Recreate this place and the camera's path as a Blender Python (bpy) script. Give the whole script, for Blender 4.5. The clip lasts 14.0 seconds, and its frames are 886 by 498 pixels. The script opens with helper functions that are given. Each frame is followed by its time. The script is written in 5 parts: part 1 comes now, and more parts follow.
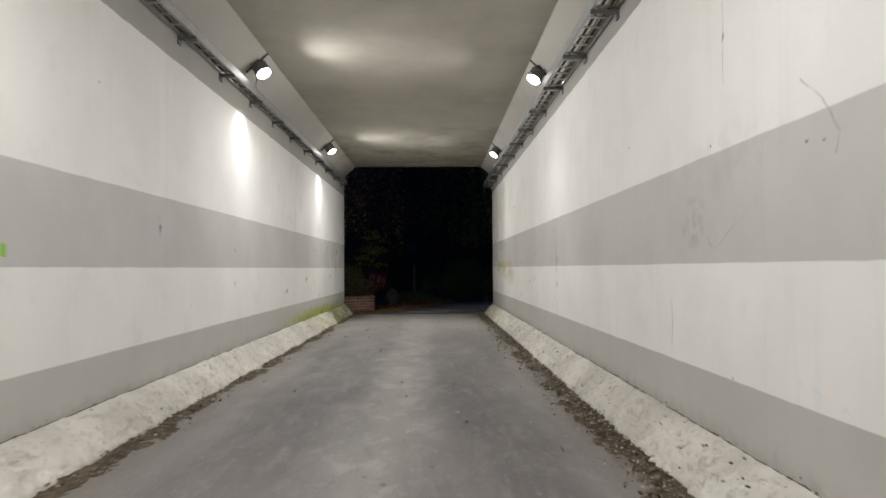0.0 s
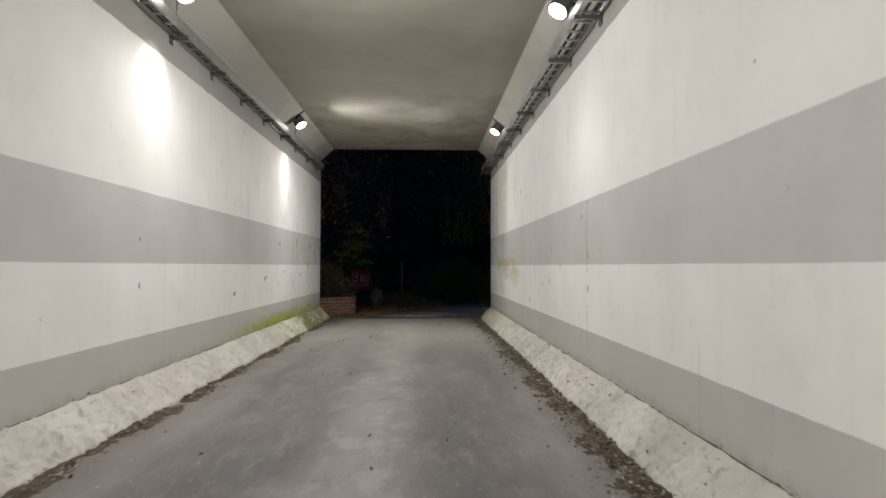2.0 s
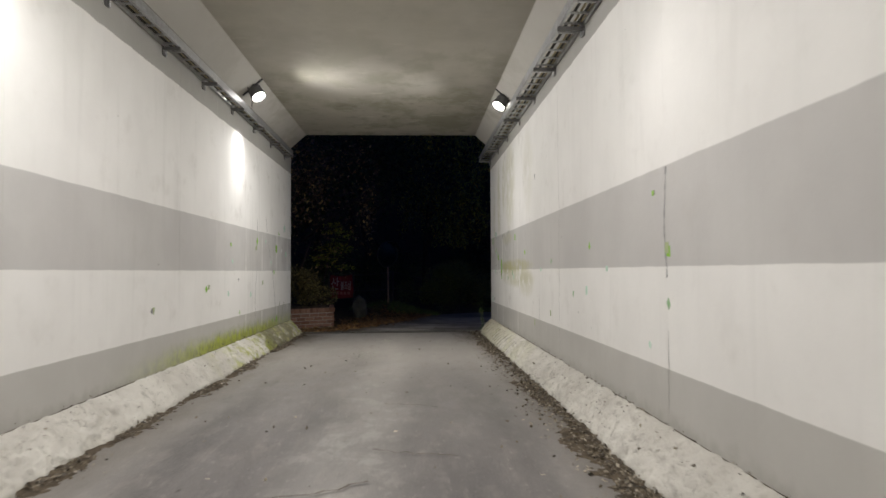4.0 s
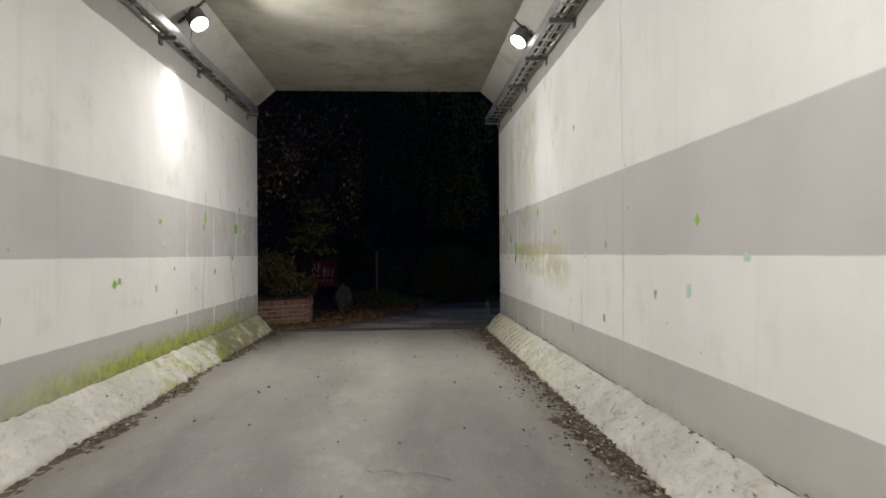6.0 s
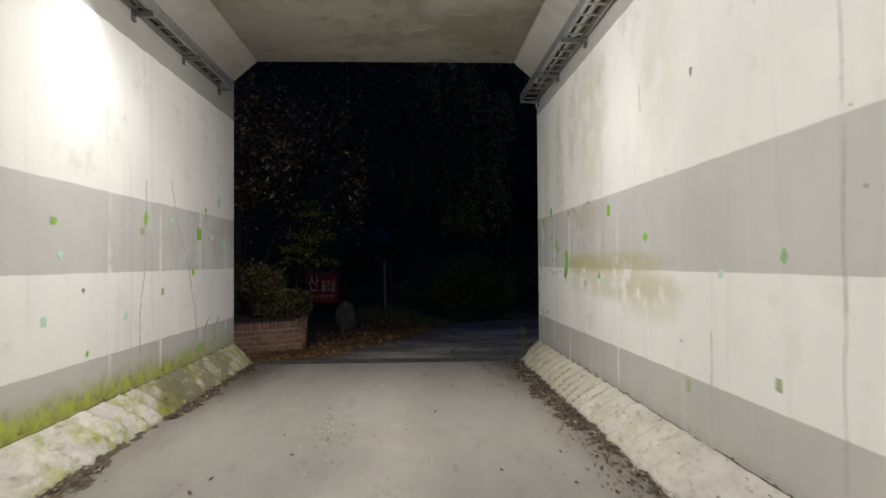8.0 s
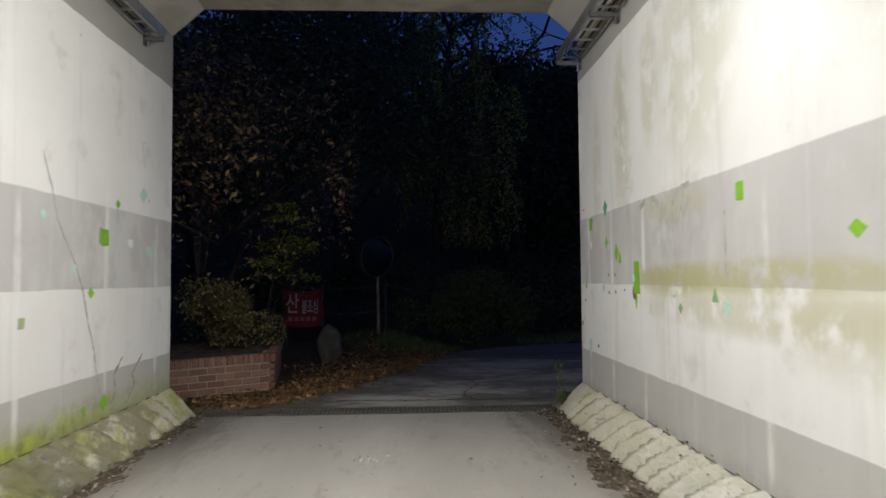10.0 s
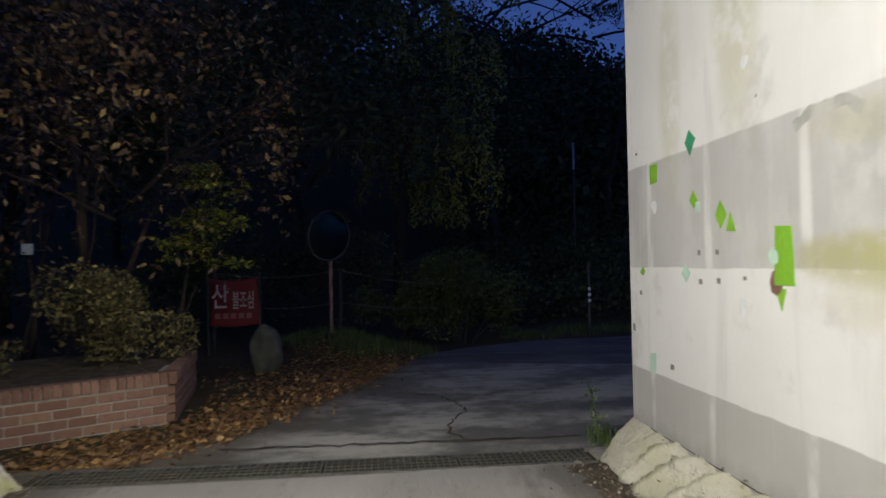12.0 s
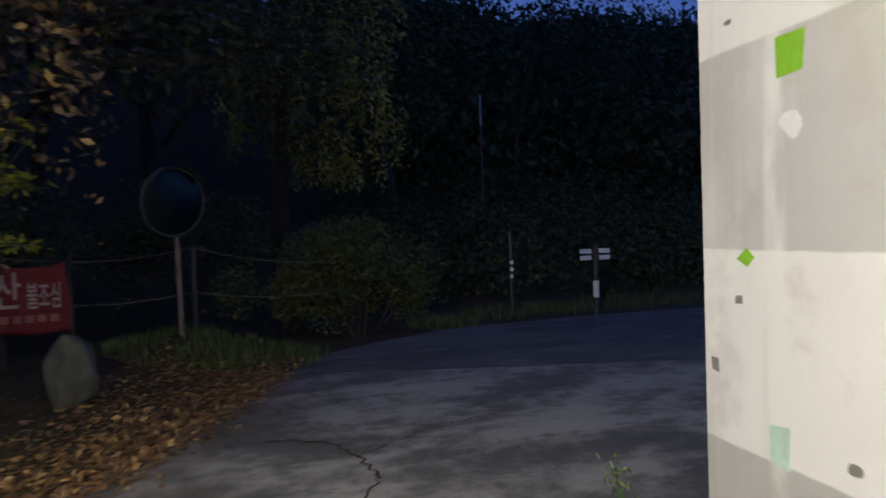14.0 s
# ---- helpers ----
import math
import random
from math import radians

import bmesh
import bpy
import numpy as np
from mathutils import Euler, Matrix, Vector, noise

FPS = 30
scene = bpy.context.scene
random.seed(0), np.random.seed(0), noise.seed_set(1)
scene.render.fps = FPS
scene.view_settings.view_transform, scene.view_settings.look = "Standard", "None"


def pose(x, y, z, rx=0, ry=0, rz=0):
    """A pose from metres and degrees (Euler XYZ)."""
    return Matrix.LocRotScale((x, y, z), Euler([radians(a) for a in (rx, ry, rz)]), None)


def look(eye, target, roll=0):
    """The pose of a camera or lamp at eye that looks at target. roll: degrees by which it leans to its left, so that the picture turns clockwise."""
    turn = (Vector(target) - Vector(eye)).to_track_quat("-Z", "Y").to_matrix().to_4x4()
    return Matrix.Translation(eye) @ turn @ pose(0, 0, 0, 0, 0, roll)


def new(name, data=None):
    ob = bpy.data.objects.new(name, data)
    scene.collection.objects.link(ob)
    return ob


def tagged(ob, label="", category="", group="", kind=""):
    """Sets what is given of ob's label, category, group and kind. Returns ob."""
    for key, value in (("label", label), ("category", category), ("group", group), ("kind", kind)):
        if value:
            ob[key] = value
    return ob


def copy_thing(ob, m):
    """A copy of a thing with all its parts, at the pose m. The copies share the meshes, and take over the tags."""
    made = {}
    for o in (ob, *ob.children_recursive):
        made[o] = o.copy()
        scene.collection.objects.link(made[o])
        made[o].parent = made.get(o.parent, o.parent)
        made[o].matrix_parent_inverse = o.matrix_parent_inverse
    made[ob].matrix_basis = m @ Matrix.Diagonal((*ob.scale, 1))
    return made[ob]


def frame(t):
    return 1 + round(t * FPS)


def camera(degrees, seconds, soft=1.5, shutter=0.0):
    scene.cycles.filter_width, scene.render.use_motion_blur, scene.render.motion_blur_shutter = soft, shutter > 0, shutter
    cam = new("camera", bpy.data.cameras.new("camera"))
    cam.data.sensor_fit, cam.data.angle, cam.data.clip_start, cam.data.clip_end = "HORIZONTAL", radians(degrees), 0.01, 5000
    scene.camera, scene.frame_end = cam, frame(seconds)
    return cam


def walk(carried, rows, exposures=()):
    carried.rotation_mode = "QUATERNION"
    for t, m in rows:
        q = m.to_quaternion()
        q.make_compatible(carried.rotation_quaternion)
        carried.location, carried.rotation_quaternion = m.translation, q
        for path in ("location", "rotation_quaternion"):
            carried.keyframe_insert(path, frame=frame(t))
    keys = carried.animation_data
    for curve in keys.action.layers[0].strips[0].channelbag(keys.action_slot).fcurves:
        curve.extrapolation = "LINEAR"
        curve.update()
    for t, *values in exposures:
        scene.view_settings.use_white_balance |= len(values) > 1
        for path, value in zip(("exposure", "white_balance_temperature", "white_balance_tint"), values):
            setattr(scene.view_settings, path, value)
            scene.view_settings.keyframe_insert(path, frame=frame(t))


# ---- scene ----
# camera and walk: t, x, y, z, yaw, pitch, roll
cam = camera(66.32, 14.0, shutter=0.7)
ROWS = [
    (0.0, 0.462, 0.000, 1.407, -0.80, 1.62, 0.32),
    (0.5, 0.490, 0.658, 1.417, -1.27, 1.54, 0.32),
    (1.0, 0.490, 1.337, 1.417, -1.06, 1.22, 0.06),
    (1.5, 0.530, 1.989, 1.410, -1.60, 1.18, -0.12),
    (2.0, 0.520, 2.702, 1.410, -1.52, 1.44, -0.14),
    (2.5, 0.544, 3.340, 1.401, -2.07, 1.54, -0.07),
    (3.0, 0.524, 4.044, 1.401, -2.15, 1.92, 0.02),
    (5.5, 0.498, 7.359, 1.432, -3.16, 1.32, 0.56),
    (6.0, 0.472, 8.065, 1.449, -3.24, 0.40, 0.37),
    (6.5, 0.475, 8.697, 1.464, -3.30, -0.27, 0.30),
    (7.0, 0.468, 9.410, 1.477, -2.88, -0.27, 0.25),
    (7.5, 0.445, 10.057, 1.485, -2.67, 0.28, 0.26),
    (8.0, 0.405, 10.741, 1.500, -2.43, 1.16, 0.34),
    (10.5, 0.364, 14.059, 1.489, -2.93, 2.53, 0.49),
    (11.0, 0.378, 14.760, 1.475, -3.48, 2.16, 0.58),
    (11.5, 0.384, 15.450, 1.476, -4.31, 1.58, 0.75),
    (12.0, 0.400, 16.134, 1.488, -5.75, 1.16, 1.01),
    (12.5, 0.407, 16.788, 1.509, -7.64, 0.88, 0.99),
    (13.0, 0.449, 17.448, 1.509, -9.78, 0.33, 1.08),
    (13.5, 0.535, 18.097, 1.524, -11.73, -0.58, 1.19),
    (14.0, 0.641, 18.755, 1.549, -15.03, -1.85, 2.04),
]
EXPOSURE = [(0.0, -0.03, 6420, 11.5), (3.0, 0.02, 6460, 11.5), (5.5, 0.13, 6460, 10.5), (8.0, 0.33, 6500, 10.0), (10.5, 0.78, 6230, 9.5), (11.0, 0.90, 6180, 9.5), (11.5, 1.05, 6200, 9.5),
            (12.0, 1.24, 6380, 8.5), (12.5, 1.43, 6520, 8.0), (13.0, 1.60, 6680, 8.5), (14.0, 1.84, 6720, 9.0)]
walk(cam, [(t, pose(x, y, z, 90 + pitch, roll, yaw)) for t, x, y, z, yaw, pitch, roll in ROWS], EXPOSURE)

# ---- sky and lamps ----
SPILL, BEAM = 352.0, {-1: 76.0, 1: 6.0}
LAMPS = [(-1, 16.42), (1, 16.95), (-1, 9.82), (1, 10.15), (-1, 3.2), (1, 3.4), (-1, -3.4), (1, -3.3), (-1, -10.0), (1, -10.0)]
world = bpy.data.worlds.new("dusk")
scene.world = world
world.use_nodes = True
wn, wl = world.node_tree.nodes, world.node_tree.links
wn.clear()
w_out, w_bg = wn.new("ShaderNodeOutputWorld"), wn.new("ShaderNodeBackground")
w_co, w_sep, w_ramp = wn.new("ShaderNodeTexCoord"), wn.new("ShaderNodeSeparateXYZ"), wn.new("ShaderNodeValToRGB")
wl.new(w_co.outputs["Generated"], w_sep.inputs[0])
wl.new(w_sep.outputs["Z"], w_ramp.inputs[0])
wl.new(w_ramp.outputs[0], w_bg.inputs[0])
wl.new(w_bg.outputs[0], w_out.inputs[0])
w_ramp.color_ramp.elements[0].color = (0.019, 0.040, 0.135, 1)
w_ramp.color_ramp.elements[1].position = 0.8
w_ramp.color_ramp.elements[1].color = (0.006, 0.014, 0.06, 1)
w_bg.inputs[1].default_value = 1.0


def lamp_light(side, y):
    """The wide spill of a floodlight and the tighter beam that grazes the wall under it."""
    x = side * 1.86
    for name, power, size, blend, wide, target in (("floodlight_spill", SPILL, 170 if side < 0 else 144, 0.86 if side < 0 else 0.95, 1.0, (side * 1.16, y - 0.08, 3.50)),
                                             ("floodlight_beam", BEAM[side], 27 if side < 0 else 34, 0.8, 2.1, (side * 2.3, y - 0.06, 3.38 if side < 0 else 3.05))):
        data = bpy.data.lights.new(name, "SPOT")
        data.energy, data.color, data.shadow_soft_size = power, (1.0, 0.98, 0.955), 0.06
        data.spot_size, data.spot_blend = radians(size), blend
        new(name, data).matrix_world = look((x, y - 0.06, 4.22), target) @ Matrix.Diagonal((wide, 1, 1, 1))


for lamp_side, lamp_y in LAMPS:
    lamp_light(lamp_side, lamp_y)


# ---- node kit ----
class Kit:
    """A small writer of node materials."""

    def __init__(self, name):
        self.mat = bpy.data.materials.new(name)
        self.mat.use_nodes = True
        self.nt = self.mat.node_tree
        self.nodes, self.links = self.nt.nodes, self.nt.links
        self.bsdf = self.nodes["Principled BSDF"]
        self.position = self.nodes.new("ShaderNodeNewGeometry").outputs["Position"]
        split = self.nodes.new("ShaderNodeSeparateXYZ")
        self.links.new(self.position, split.inputs[0])
        self.x, self.y, self.z = split.outputs

    def put(self, socket, value):
        if hasattr(value, "is_output"):
            self.links.new(value, socket)
        elif isinstance(value, tuple) and len(value) == 3 and socket.type == "RGBA":
            socket.default_value = (*value, 1)
        else:
            socket.default_value = value

    def math(self, op, a, b=0.0, clamp=False):
        n = self.nodes.new("ShaderNodeMath")
        n.operation, n.use_clamp = op, clamp
        self.put(n.inputs[0], a)
        self.put(n.inputs[1], b)
        return n.outputs[0]

    def mul(self, a, b):
        return self.math("MULTIPLY", a, b)

    def add(self, a, b):
        return self.math("ADD", a, b)

    def sub(self, a, b):
        return self.math("SUBTRACT", a, b)

    def step(self, v, lo, hi, a=0.0, b=1.0):
        n = self.nodes.new("ShaderNodeMapRange")
        n.interpolation_type = "SMOOTHSTEP"
        self.put(n.inputs[0], v)
        for i, k in enumerate((lo, hi, a, b)):
            n.inputs[i + 1].default_value = k
        return n.outputs[0]

    def noise(self, scale, detail=4.0, rough=0.55, stretch=(1, 1, 1), coords=None, warp=0.0):
        n = self.nodes.new("ShaderNodeTexNoise")
        m = self.nodes.new("ShaderNodeVectorMath")
        m.operation = "MULTIPLY"
        self.links.new(coords or self.position, m.inputs[0])
        m.inputs[1].default_value = stretch
        self.links.new(m.outputs[0], n.inputs["Vector"])
        n.inputs["Scale"].default_value, n.inputs["Detail"].default_value = scale, detail
        n.inputs["Roughness"].default_value, n.inputs["Distortion"].default_value = rough, warp
        return n.outputs["Fac"]

    def cells(self, scale, stretch=(1, 1, 1), feature="F1"):
        n = self.nodes.new("ShaderNodeTexVoronoi")
        n.feature = feature
        m = self.nodes.new("ShaderNodeVectorMath")
        m.operation = "MULTIPLY"
        self.links.new(self.position, m.inputs[0])
        m.inputs[1].default_value = stretch
        self.links.new(m.outputs[0], n.inputs["Vector"])
        n.inputs["Scale"].default_value = scale
        return n.outputs["Distance"]

    def mix(self, fac, a, b, blend="MIX"):
        n = self.nodes.new("ShaderNodeMix")
        n.data_type, n.blend_type = "RGBA", blend
        self.put(n.inputs["Factor"], fac)
        self.put(n.inputs["A"], a)
        self.put(n.inputs["B"], b)
        return n.outputs["Result"]

    def blob(self, y, z, wy, wz):
        """A soft spot on a wall, 1 in its middle."""
        a, b = self.mul(self.sub(self.y, y), 1 / wy), self.mul(self.sub(self.z, z), 1 / wz)
        return self.step(self.add(self.mul(a, a), self.mul(b, b)), 1.0, 0.1)

    def random(self):
        return self.nodes.new("ShaderNodeObjectInfo").outputs["Random"]

    def island(self):
        return self.nodes.new("ShaderNodeNewGeometry").outputs["Random Per Island"]

    def bump(self, height, strength=0.3, distance=0.01):
        n = self.nodes.new("ShaderNodeBump")
        n.inputs["Strength"].default_value, n.inputs["Distance"].default_value = strength, distance
        self.links.new(height, n.inputs["Height"])
        self.links.new(n.outputs[0], self.bsdf.inputs["Normal"])

    def done(self, colour, rough=0.8, metal=0.0, spec=0.5):
        self.put(self.bsdf.inputs["Base Color"], colour)
        self.put(self.bsdf.inputs["Roughness"], rough)
        self.put(self.bsdf.inputs["Metallic"], metal)
        self.put(self.bsdf.inputs["Specular IOR Level"], spec)
        return self.mat


def plain(name, colour, rough=0.6, metal=0.0, vary=0.12, scale=14.0, bump=0.1):
    """Paint, metal or plastic with a little grain and wear."""
    k = Kit(name)
    n = k.noise(scale, 5)
    g = k.noise(scale * 0.15, 3)
    c = k.mix(k.step(n, 0.3, 0.7), tuple(v * (1 - vary) for v in colour), tuple(min(1, v * (1 + vary)) for v in colour))
    c = k.mix(k.step(g, 0.35, 0.75, 0.0, 0.5), c, tuple(v * (1 - 1.6 * vary) for v in colour))
    if bump:
        k.bump(n, bump, 0.004)
    return k.done(c, k.step(n, 0.2, 0.8, max(0.05, rough - 0.1), min(1, rough + 0.1)), metal)


# ---- materials ----
def wall_paint():
    """Painted concrete: white with a grey stripe and a grey base, streaked, mossy near the mouth."""
    k = Kit("wall_paint")
    wob = k.mul(k.mul(k.sub(k.noise(3.0, 4, 0.6), 0.5), 0.016), k.step(k.y, 15.5, 19.0, 1.0, 1.7))
    z = k.add(k.z, wob)
    stripe = k.mul(k.step(z, 1.424, 1.436), k.step(z, 2.156, 2.140))
    base = k.step(z, 0.712, 0.700)
    near = k.step(k.y, 10.0, 20.0)
    cloud = k.noise(0.9, 5, 0.6)
    fine = k.noise(22, 4, 0.6)
    white = k.mix(k.step(cloud, 0.3, 0.7), (0.76, 0.745, 0.71), (0.82, 0.805, 0.77))
    grey = k.mix(k.step(cloud, 0.3, 0.7), (0.485, 0.47, 0.45), (0.55, 0.535, 0.51))
    # thin grey paint through which the white shows near the mouth
    thin = k.mul(k.step(k.noise(1.7, 5, 0.65, (1, 1, 0.6)), 0.46, 0.60), k.step(k.y, 14.5, 19.5, 0.0, 0.9))
    grey = k.mix(thin, grey, (0.60, 0.59, 0.56))
    base_grey = k.mix(k.step(cloud, 0.3, 0.7), (0.45, 0.437, 0.405), (0.51, 0.497, 0.462))
    c = k.mix(stripe, white, grey)
    c = k.mix(base, c, base_grey)
    # grey band above the paint edge: bare concrete with the tray's shadow painted in
    bare_tray_shade = k.step(k.add(k.add(k.z, k.step(k.x, -0.5, 0.5, 0.12, 0.03)), k.mul(k.sub(k.noise(2.2, 5, 0.65), 0.5), 0.05)), 3.765, 3.780)
    c = k.mix(bare_tray_shade, c, k.mix(k.step(cloud, 0.3, 0.7), (0.34, 0.33, 0.30), (0.40, 0.39, 0.36)))
    # runs of water
    run = k.step(k.noise(1.0, 5, 0.65, (5, 5, 0.35), None, 0.6), 0.52, 0.74)
    c = k.mix(k.mul(run, k.add(0.07, k.mul(near, 0.16))), c, (0.34, 0.33, 0.29))
    pale = k.step(k.noise(1.0, 4, 0.6, (7, 7, 0.25), None, 0.8), 0.58, 0.72)
    c = k.mix(k.mul(pale, k.mul(near, 0.22)), c, (0.74, 0.73, 0.69))
    side_r = k.step(k.x, 0.5, 1.0)
    for by, bz, wz, on_right in ((20.66, 1.4, 1.5, 1), (19.84, 1.3, 1.3, 1), (18.95, 1.2, 1.5, 1), (17.0, 1.1, 1.0, 1), (20.6, 1.3, 1.5, 0), (19.45, 1.5, 1.3, 0), (18.1, 1.2, 1.4, 0), (16.9, 1.3, 1.1, 0)):
        m = k.mul(k.blob(by, bz, 0.06, wz), k.step(k.noise(6, 4, 0.6, (1, 1, 0.4)), 0.3, 0.6))
        c = k.mix(k.mul(m, k.mul(side_r if on_right else k.sub(1.0, side_r), 0.8)), c, (0.80, 0.79, 0.75))
    # olive bloom on the far part of the right wall
    right = k.step(k.x, 0.5, 1.0)
    rough_edge = k.step(k.noise(4, 5, 0.65), 0.32, 0.54)
    for by, bz, wy, wz, amt in ((17.4, 1.50, 2.2, 0.13, 0.75), (18.4, 1.47, 0.9, 0.15, 0.7), (17.2, 1.29, 2.1, 0.20, 0.45), (16.2, 1.22, 0.9, 0.28, 0.3), (17.9, 3.0, 0.8, 1.0, 0.32), (19.5, 2.9, 0.30, 0.9, 0.42), (18.75, 3.1, 0.25, 0.7, 0.38), (20.3, 2.6, 0.2, 0.9, 0.30), (15.9, 3.0, 0.6, 0.8, 0.15), (18.3, 2.02, 0.8, 0.14, 0.4)):
        c = k.mix(k.mul(k.mul(k.blob(by, bz, wy, wz), rough_edge), k.mul(right, amt)), c, (0.43, 0.41, 0.20))
    for by, bz, wy, wz, amt in ((4.75, 1.72, 0.30, 0.22, 0.35), (4.2, 2.1, 0.9, 0.25, 0.10), (18.3, 1.9, 0.6, 0.35, 0.25)):
        c = k.mix(k.mul(k.mul(k.blob(by, bz, wy, wz), k.step(k.noise(7, 5), 0.42, 0.6)), k.mul(right, amt)), c, (0.22, 0.215, 0.20))
    blotch = k.mul(k.step(k.noise(2.4, 5, 0.65), 0.55, 0.72), k.add(0.10, k.mul(near, 0.25)))
    c = k.mix(blotch, c, (0.43, 0.40, 0.345))
    # moss along the foot of the left wall
    left = k.step(k.x, -0.5, -1.0)
    rag = k.noise(5.0, 5, 0.7)
    foot = k.mul(k.step(k.add(k.z, k.mul(k.sub(rag, 0.5), 0.30)), 0.60, 0.36), k.step(k.noise(1.3, 4, 0.6), 0.30, 0.50, 0.35, 1.0))
    reach = k.mul(k.step(k.y, 11.5, 15.2), k.step(k.y, 20.6, 17.8, 0.45, 1.0))
    lush = k.step(k.add(k.noise(7, 5, 0.7), k.mul(k.sub(k.z, 0.45), -0.5)), 0.35, 0.65)
    moss = k.mix(lush, (0.20, 0.22, 0.05), (0.40, 0.46, 0.03))
    c = k.mix(k.mul(k.mul(foot, reach), k.mul(left, 0.95)), c, moss)
    # dirt at the foot and pin holes
    dirt = k.mul(k.step(k.add(k.z, k.mul(k.noise(8, 4), 0.25)), 0.56, 0.38), 0.35)
    c = k.mix(dirt, c, (0.20, 0.18, 0.14))
    spots = k.mul(k.step(k.cells(3.1), 0.045, 0.028), k.step(k.noise(0.8), 0.5, 0.56))
    c = k.mix(k.mul(spots, 0.7), c, (0.10, 0.095, 0.08))
    k.bump(k.add(fine, k.mul(k.noise(2.5, 4), 1.5)), 0.22, 0.006)
    return k.done(c, k.step(cloud, 0.2, 0.8, 0.55, 0.75), 0, 0.35)


def ceiling_concrete():
    k = Kit("ceiling_concrete")
    big, mid, fine = k.noise(0.55, 5, 0.62), k.noise(1.25, 5, 0.62, (1, 0.7, 1)), k.noise(26, 4)
    c = k.mix(k.step(big, 0.3, 0.7), (0.40, 0.378, 0.325), (0.50, 0.478, 0.415))
    damp = k.mul(k.step(mid, 0.45, 0.62), k.step(k.y, 13.5, 18.0, 0.15, 0.9))
    c = k.mix(damp, c, (0.31, 0.295, 0.225))
    spot = k.mul(k.step(k.noise(3.0, 4, 0.6), 0.56, 0.70), k.step(k.y, 15.0, 19.0, 0.03, 0.35))
    c = k.mix(spot, c, (0.13, 0.12, 0.09))
    lime = k.mul(k.step(k.noise(1.3, 4, 0.6, (1, 2.5, 1)), 0.60, 0.72), k.step(k.y, 12, 18, 0.15, 0.5))
    c = k.mix(lime, c, (0.62, 0.60, 0.52))
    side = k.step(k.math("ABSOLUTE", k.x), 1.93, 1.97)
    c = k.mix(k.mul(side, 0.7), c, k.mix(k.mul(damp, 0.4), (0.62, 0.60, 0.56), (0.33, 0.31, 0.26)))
    k.bump(k.add(fine, k.mul(mid, 2)), 0.22, 0.008)
    return k.done(c, k.step(mid, 0.3, 0.7, 0.52, 0.70), 0, 0.35)


def floor_concrete():
    k = Kit("floor_concrete")
    lanes = k.noise(0.55, 4, 0.55, (2.6, 0.35, 1))
    cloud, fine, grit = k.noise(1.3, 5, 0.62, (1.2, 0.4, 1)), k.noise(45, 5, 0.7), k.noise(210, 2)
    wander = k.add(k.x, k.mul(k.sub(k.noise(0.35, 3), 0.5), 1.1))
    crown = k.step(k.math("ABSOLUTE", k.sub(wander, 0.05)), 0.62, 0.08)
    verge = k.step(k.math("ABSOLUTE", wander), 1.25, 1.65)
    c = k.mix(k.step(lanes, 0.35, 0.65), (0.064, 0.058, 0.055), (0.115, 0.104, 0.098))
    c = k.mix(k.mul(k.add(crown, k.mul(verge, 0.7)), k.step(cloud, 0.3, 0.7, 0.45, 0.95)), c, (0.225, 0.210, 0.194))
    c = k.mix(k.step(cloud, 0.5, 0.75, 0.0, 0.4), c, (0.085, 0.080, 0.076))
    patch = k.mul(crown, k.step(k.noise(3.2, 5, 0.68, (1, 0.6, 1)), 0.50, 0.62))
    c = k.mix(k.mul(patch, 0.5), c, (0.30, 0.29, 0.26))
    # extra brightness towards the mouth put into the colour, paler with y
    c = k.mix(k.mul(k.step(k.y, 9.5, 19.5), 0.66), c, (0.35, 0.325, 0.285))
    mott, fleck = k.noise(3.6, 5, 0.7, (1.7, 0.45, 1)), k.noise(17, 4, 0.7, (1.3, 0.6, 1))
    c = k.mix(k.step(mott, 0.48, 0.70, 0, 0.3), c, (0.26, 0.235, 0.21))
    c = k.mix(k.step(mott, 0.46, 0.28, 0, 0.4), c, (0.085, 0.076, 0.070))
    c = k.mix(k.step(fleck, 0.58, 0.68, 0, 0.4), c, (0.30, 0.275, 0.25))
    edge = k.step(k.add(k.math("ABSOLUTE", k.x), k.mul(k.sub(cloud, 0.5), 0.6)), 1.5, 1.95)
    c = k.mix(k.mul(edge, 0.5), c, (0.13, 0.11, 0.085))
    wet = k.mul(k.step(k.add(k.math("ABSOLUTE", k.x), k.mul(k.sub(mott, 0.5), 1.4)), 1.25, 1.75), k.step(k.y, 17.5, 20.3))
    c = k.mix(k.mul(wet, 0.75), c, (0.075, 0.06, 0.045))
    c = k.mix(k.step(grit, 0.35, 0.7, 0.0, 0.25), c, (0.26, 0.25, 0.23))
    chip = k.mul(k.step(k.noise(11, 5, 0.7), 0.63, 0.70), 0.5)
    c = k.mix(chip, c, (0.09, 0.085, 0.08))
    k.bump(k.add(fine, k.mul(mott, 2.5)), 0.45, 0.008)
    return k.done(c, k.step(cloud, 0.25, 0.75, 0.5, 0.8), 0, 0.45)


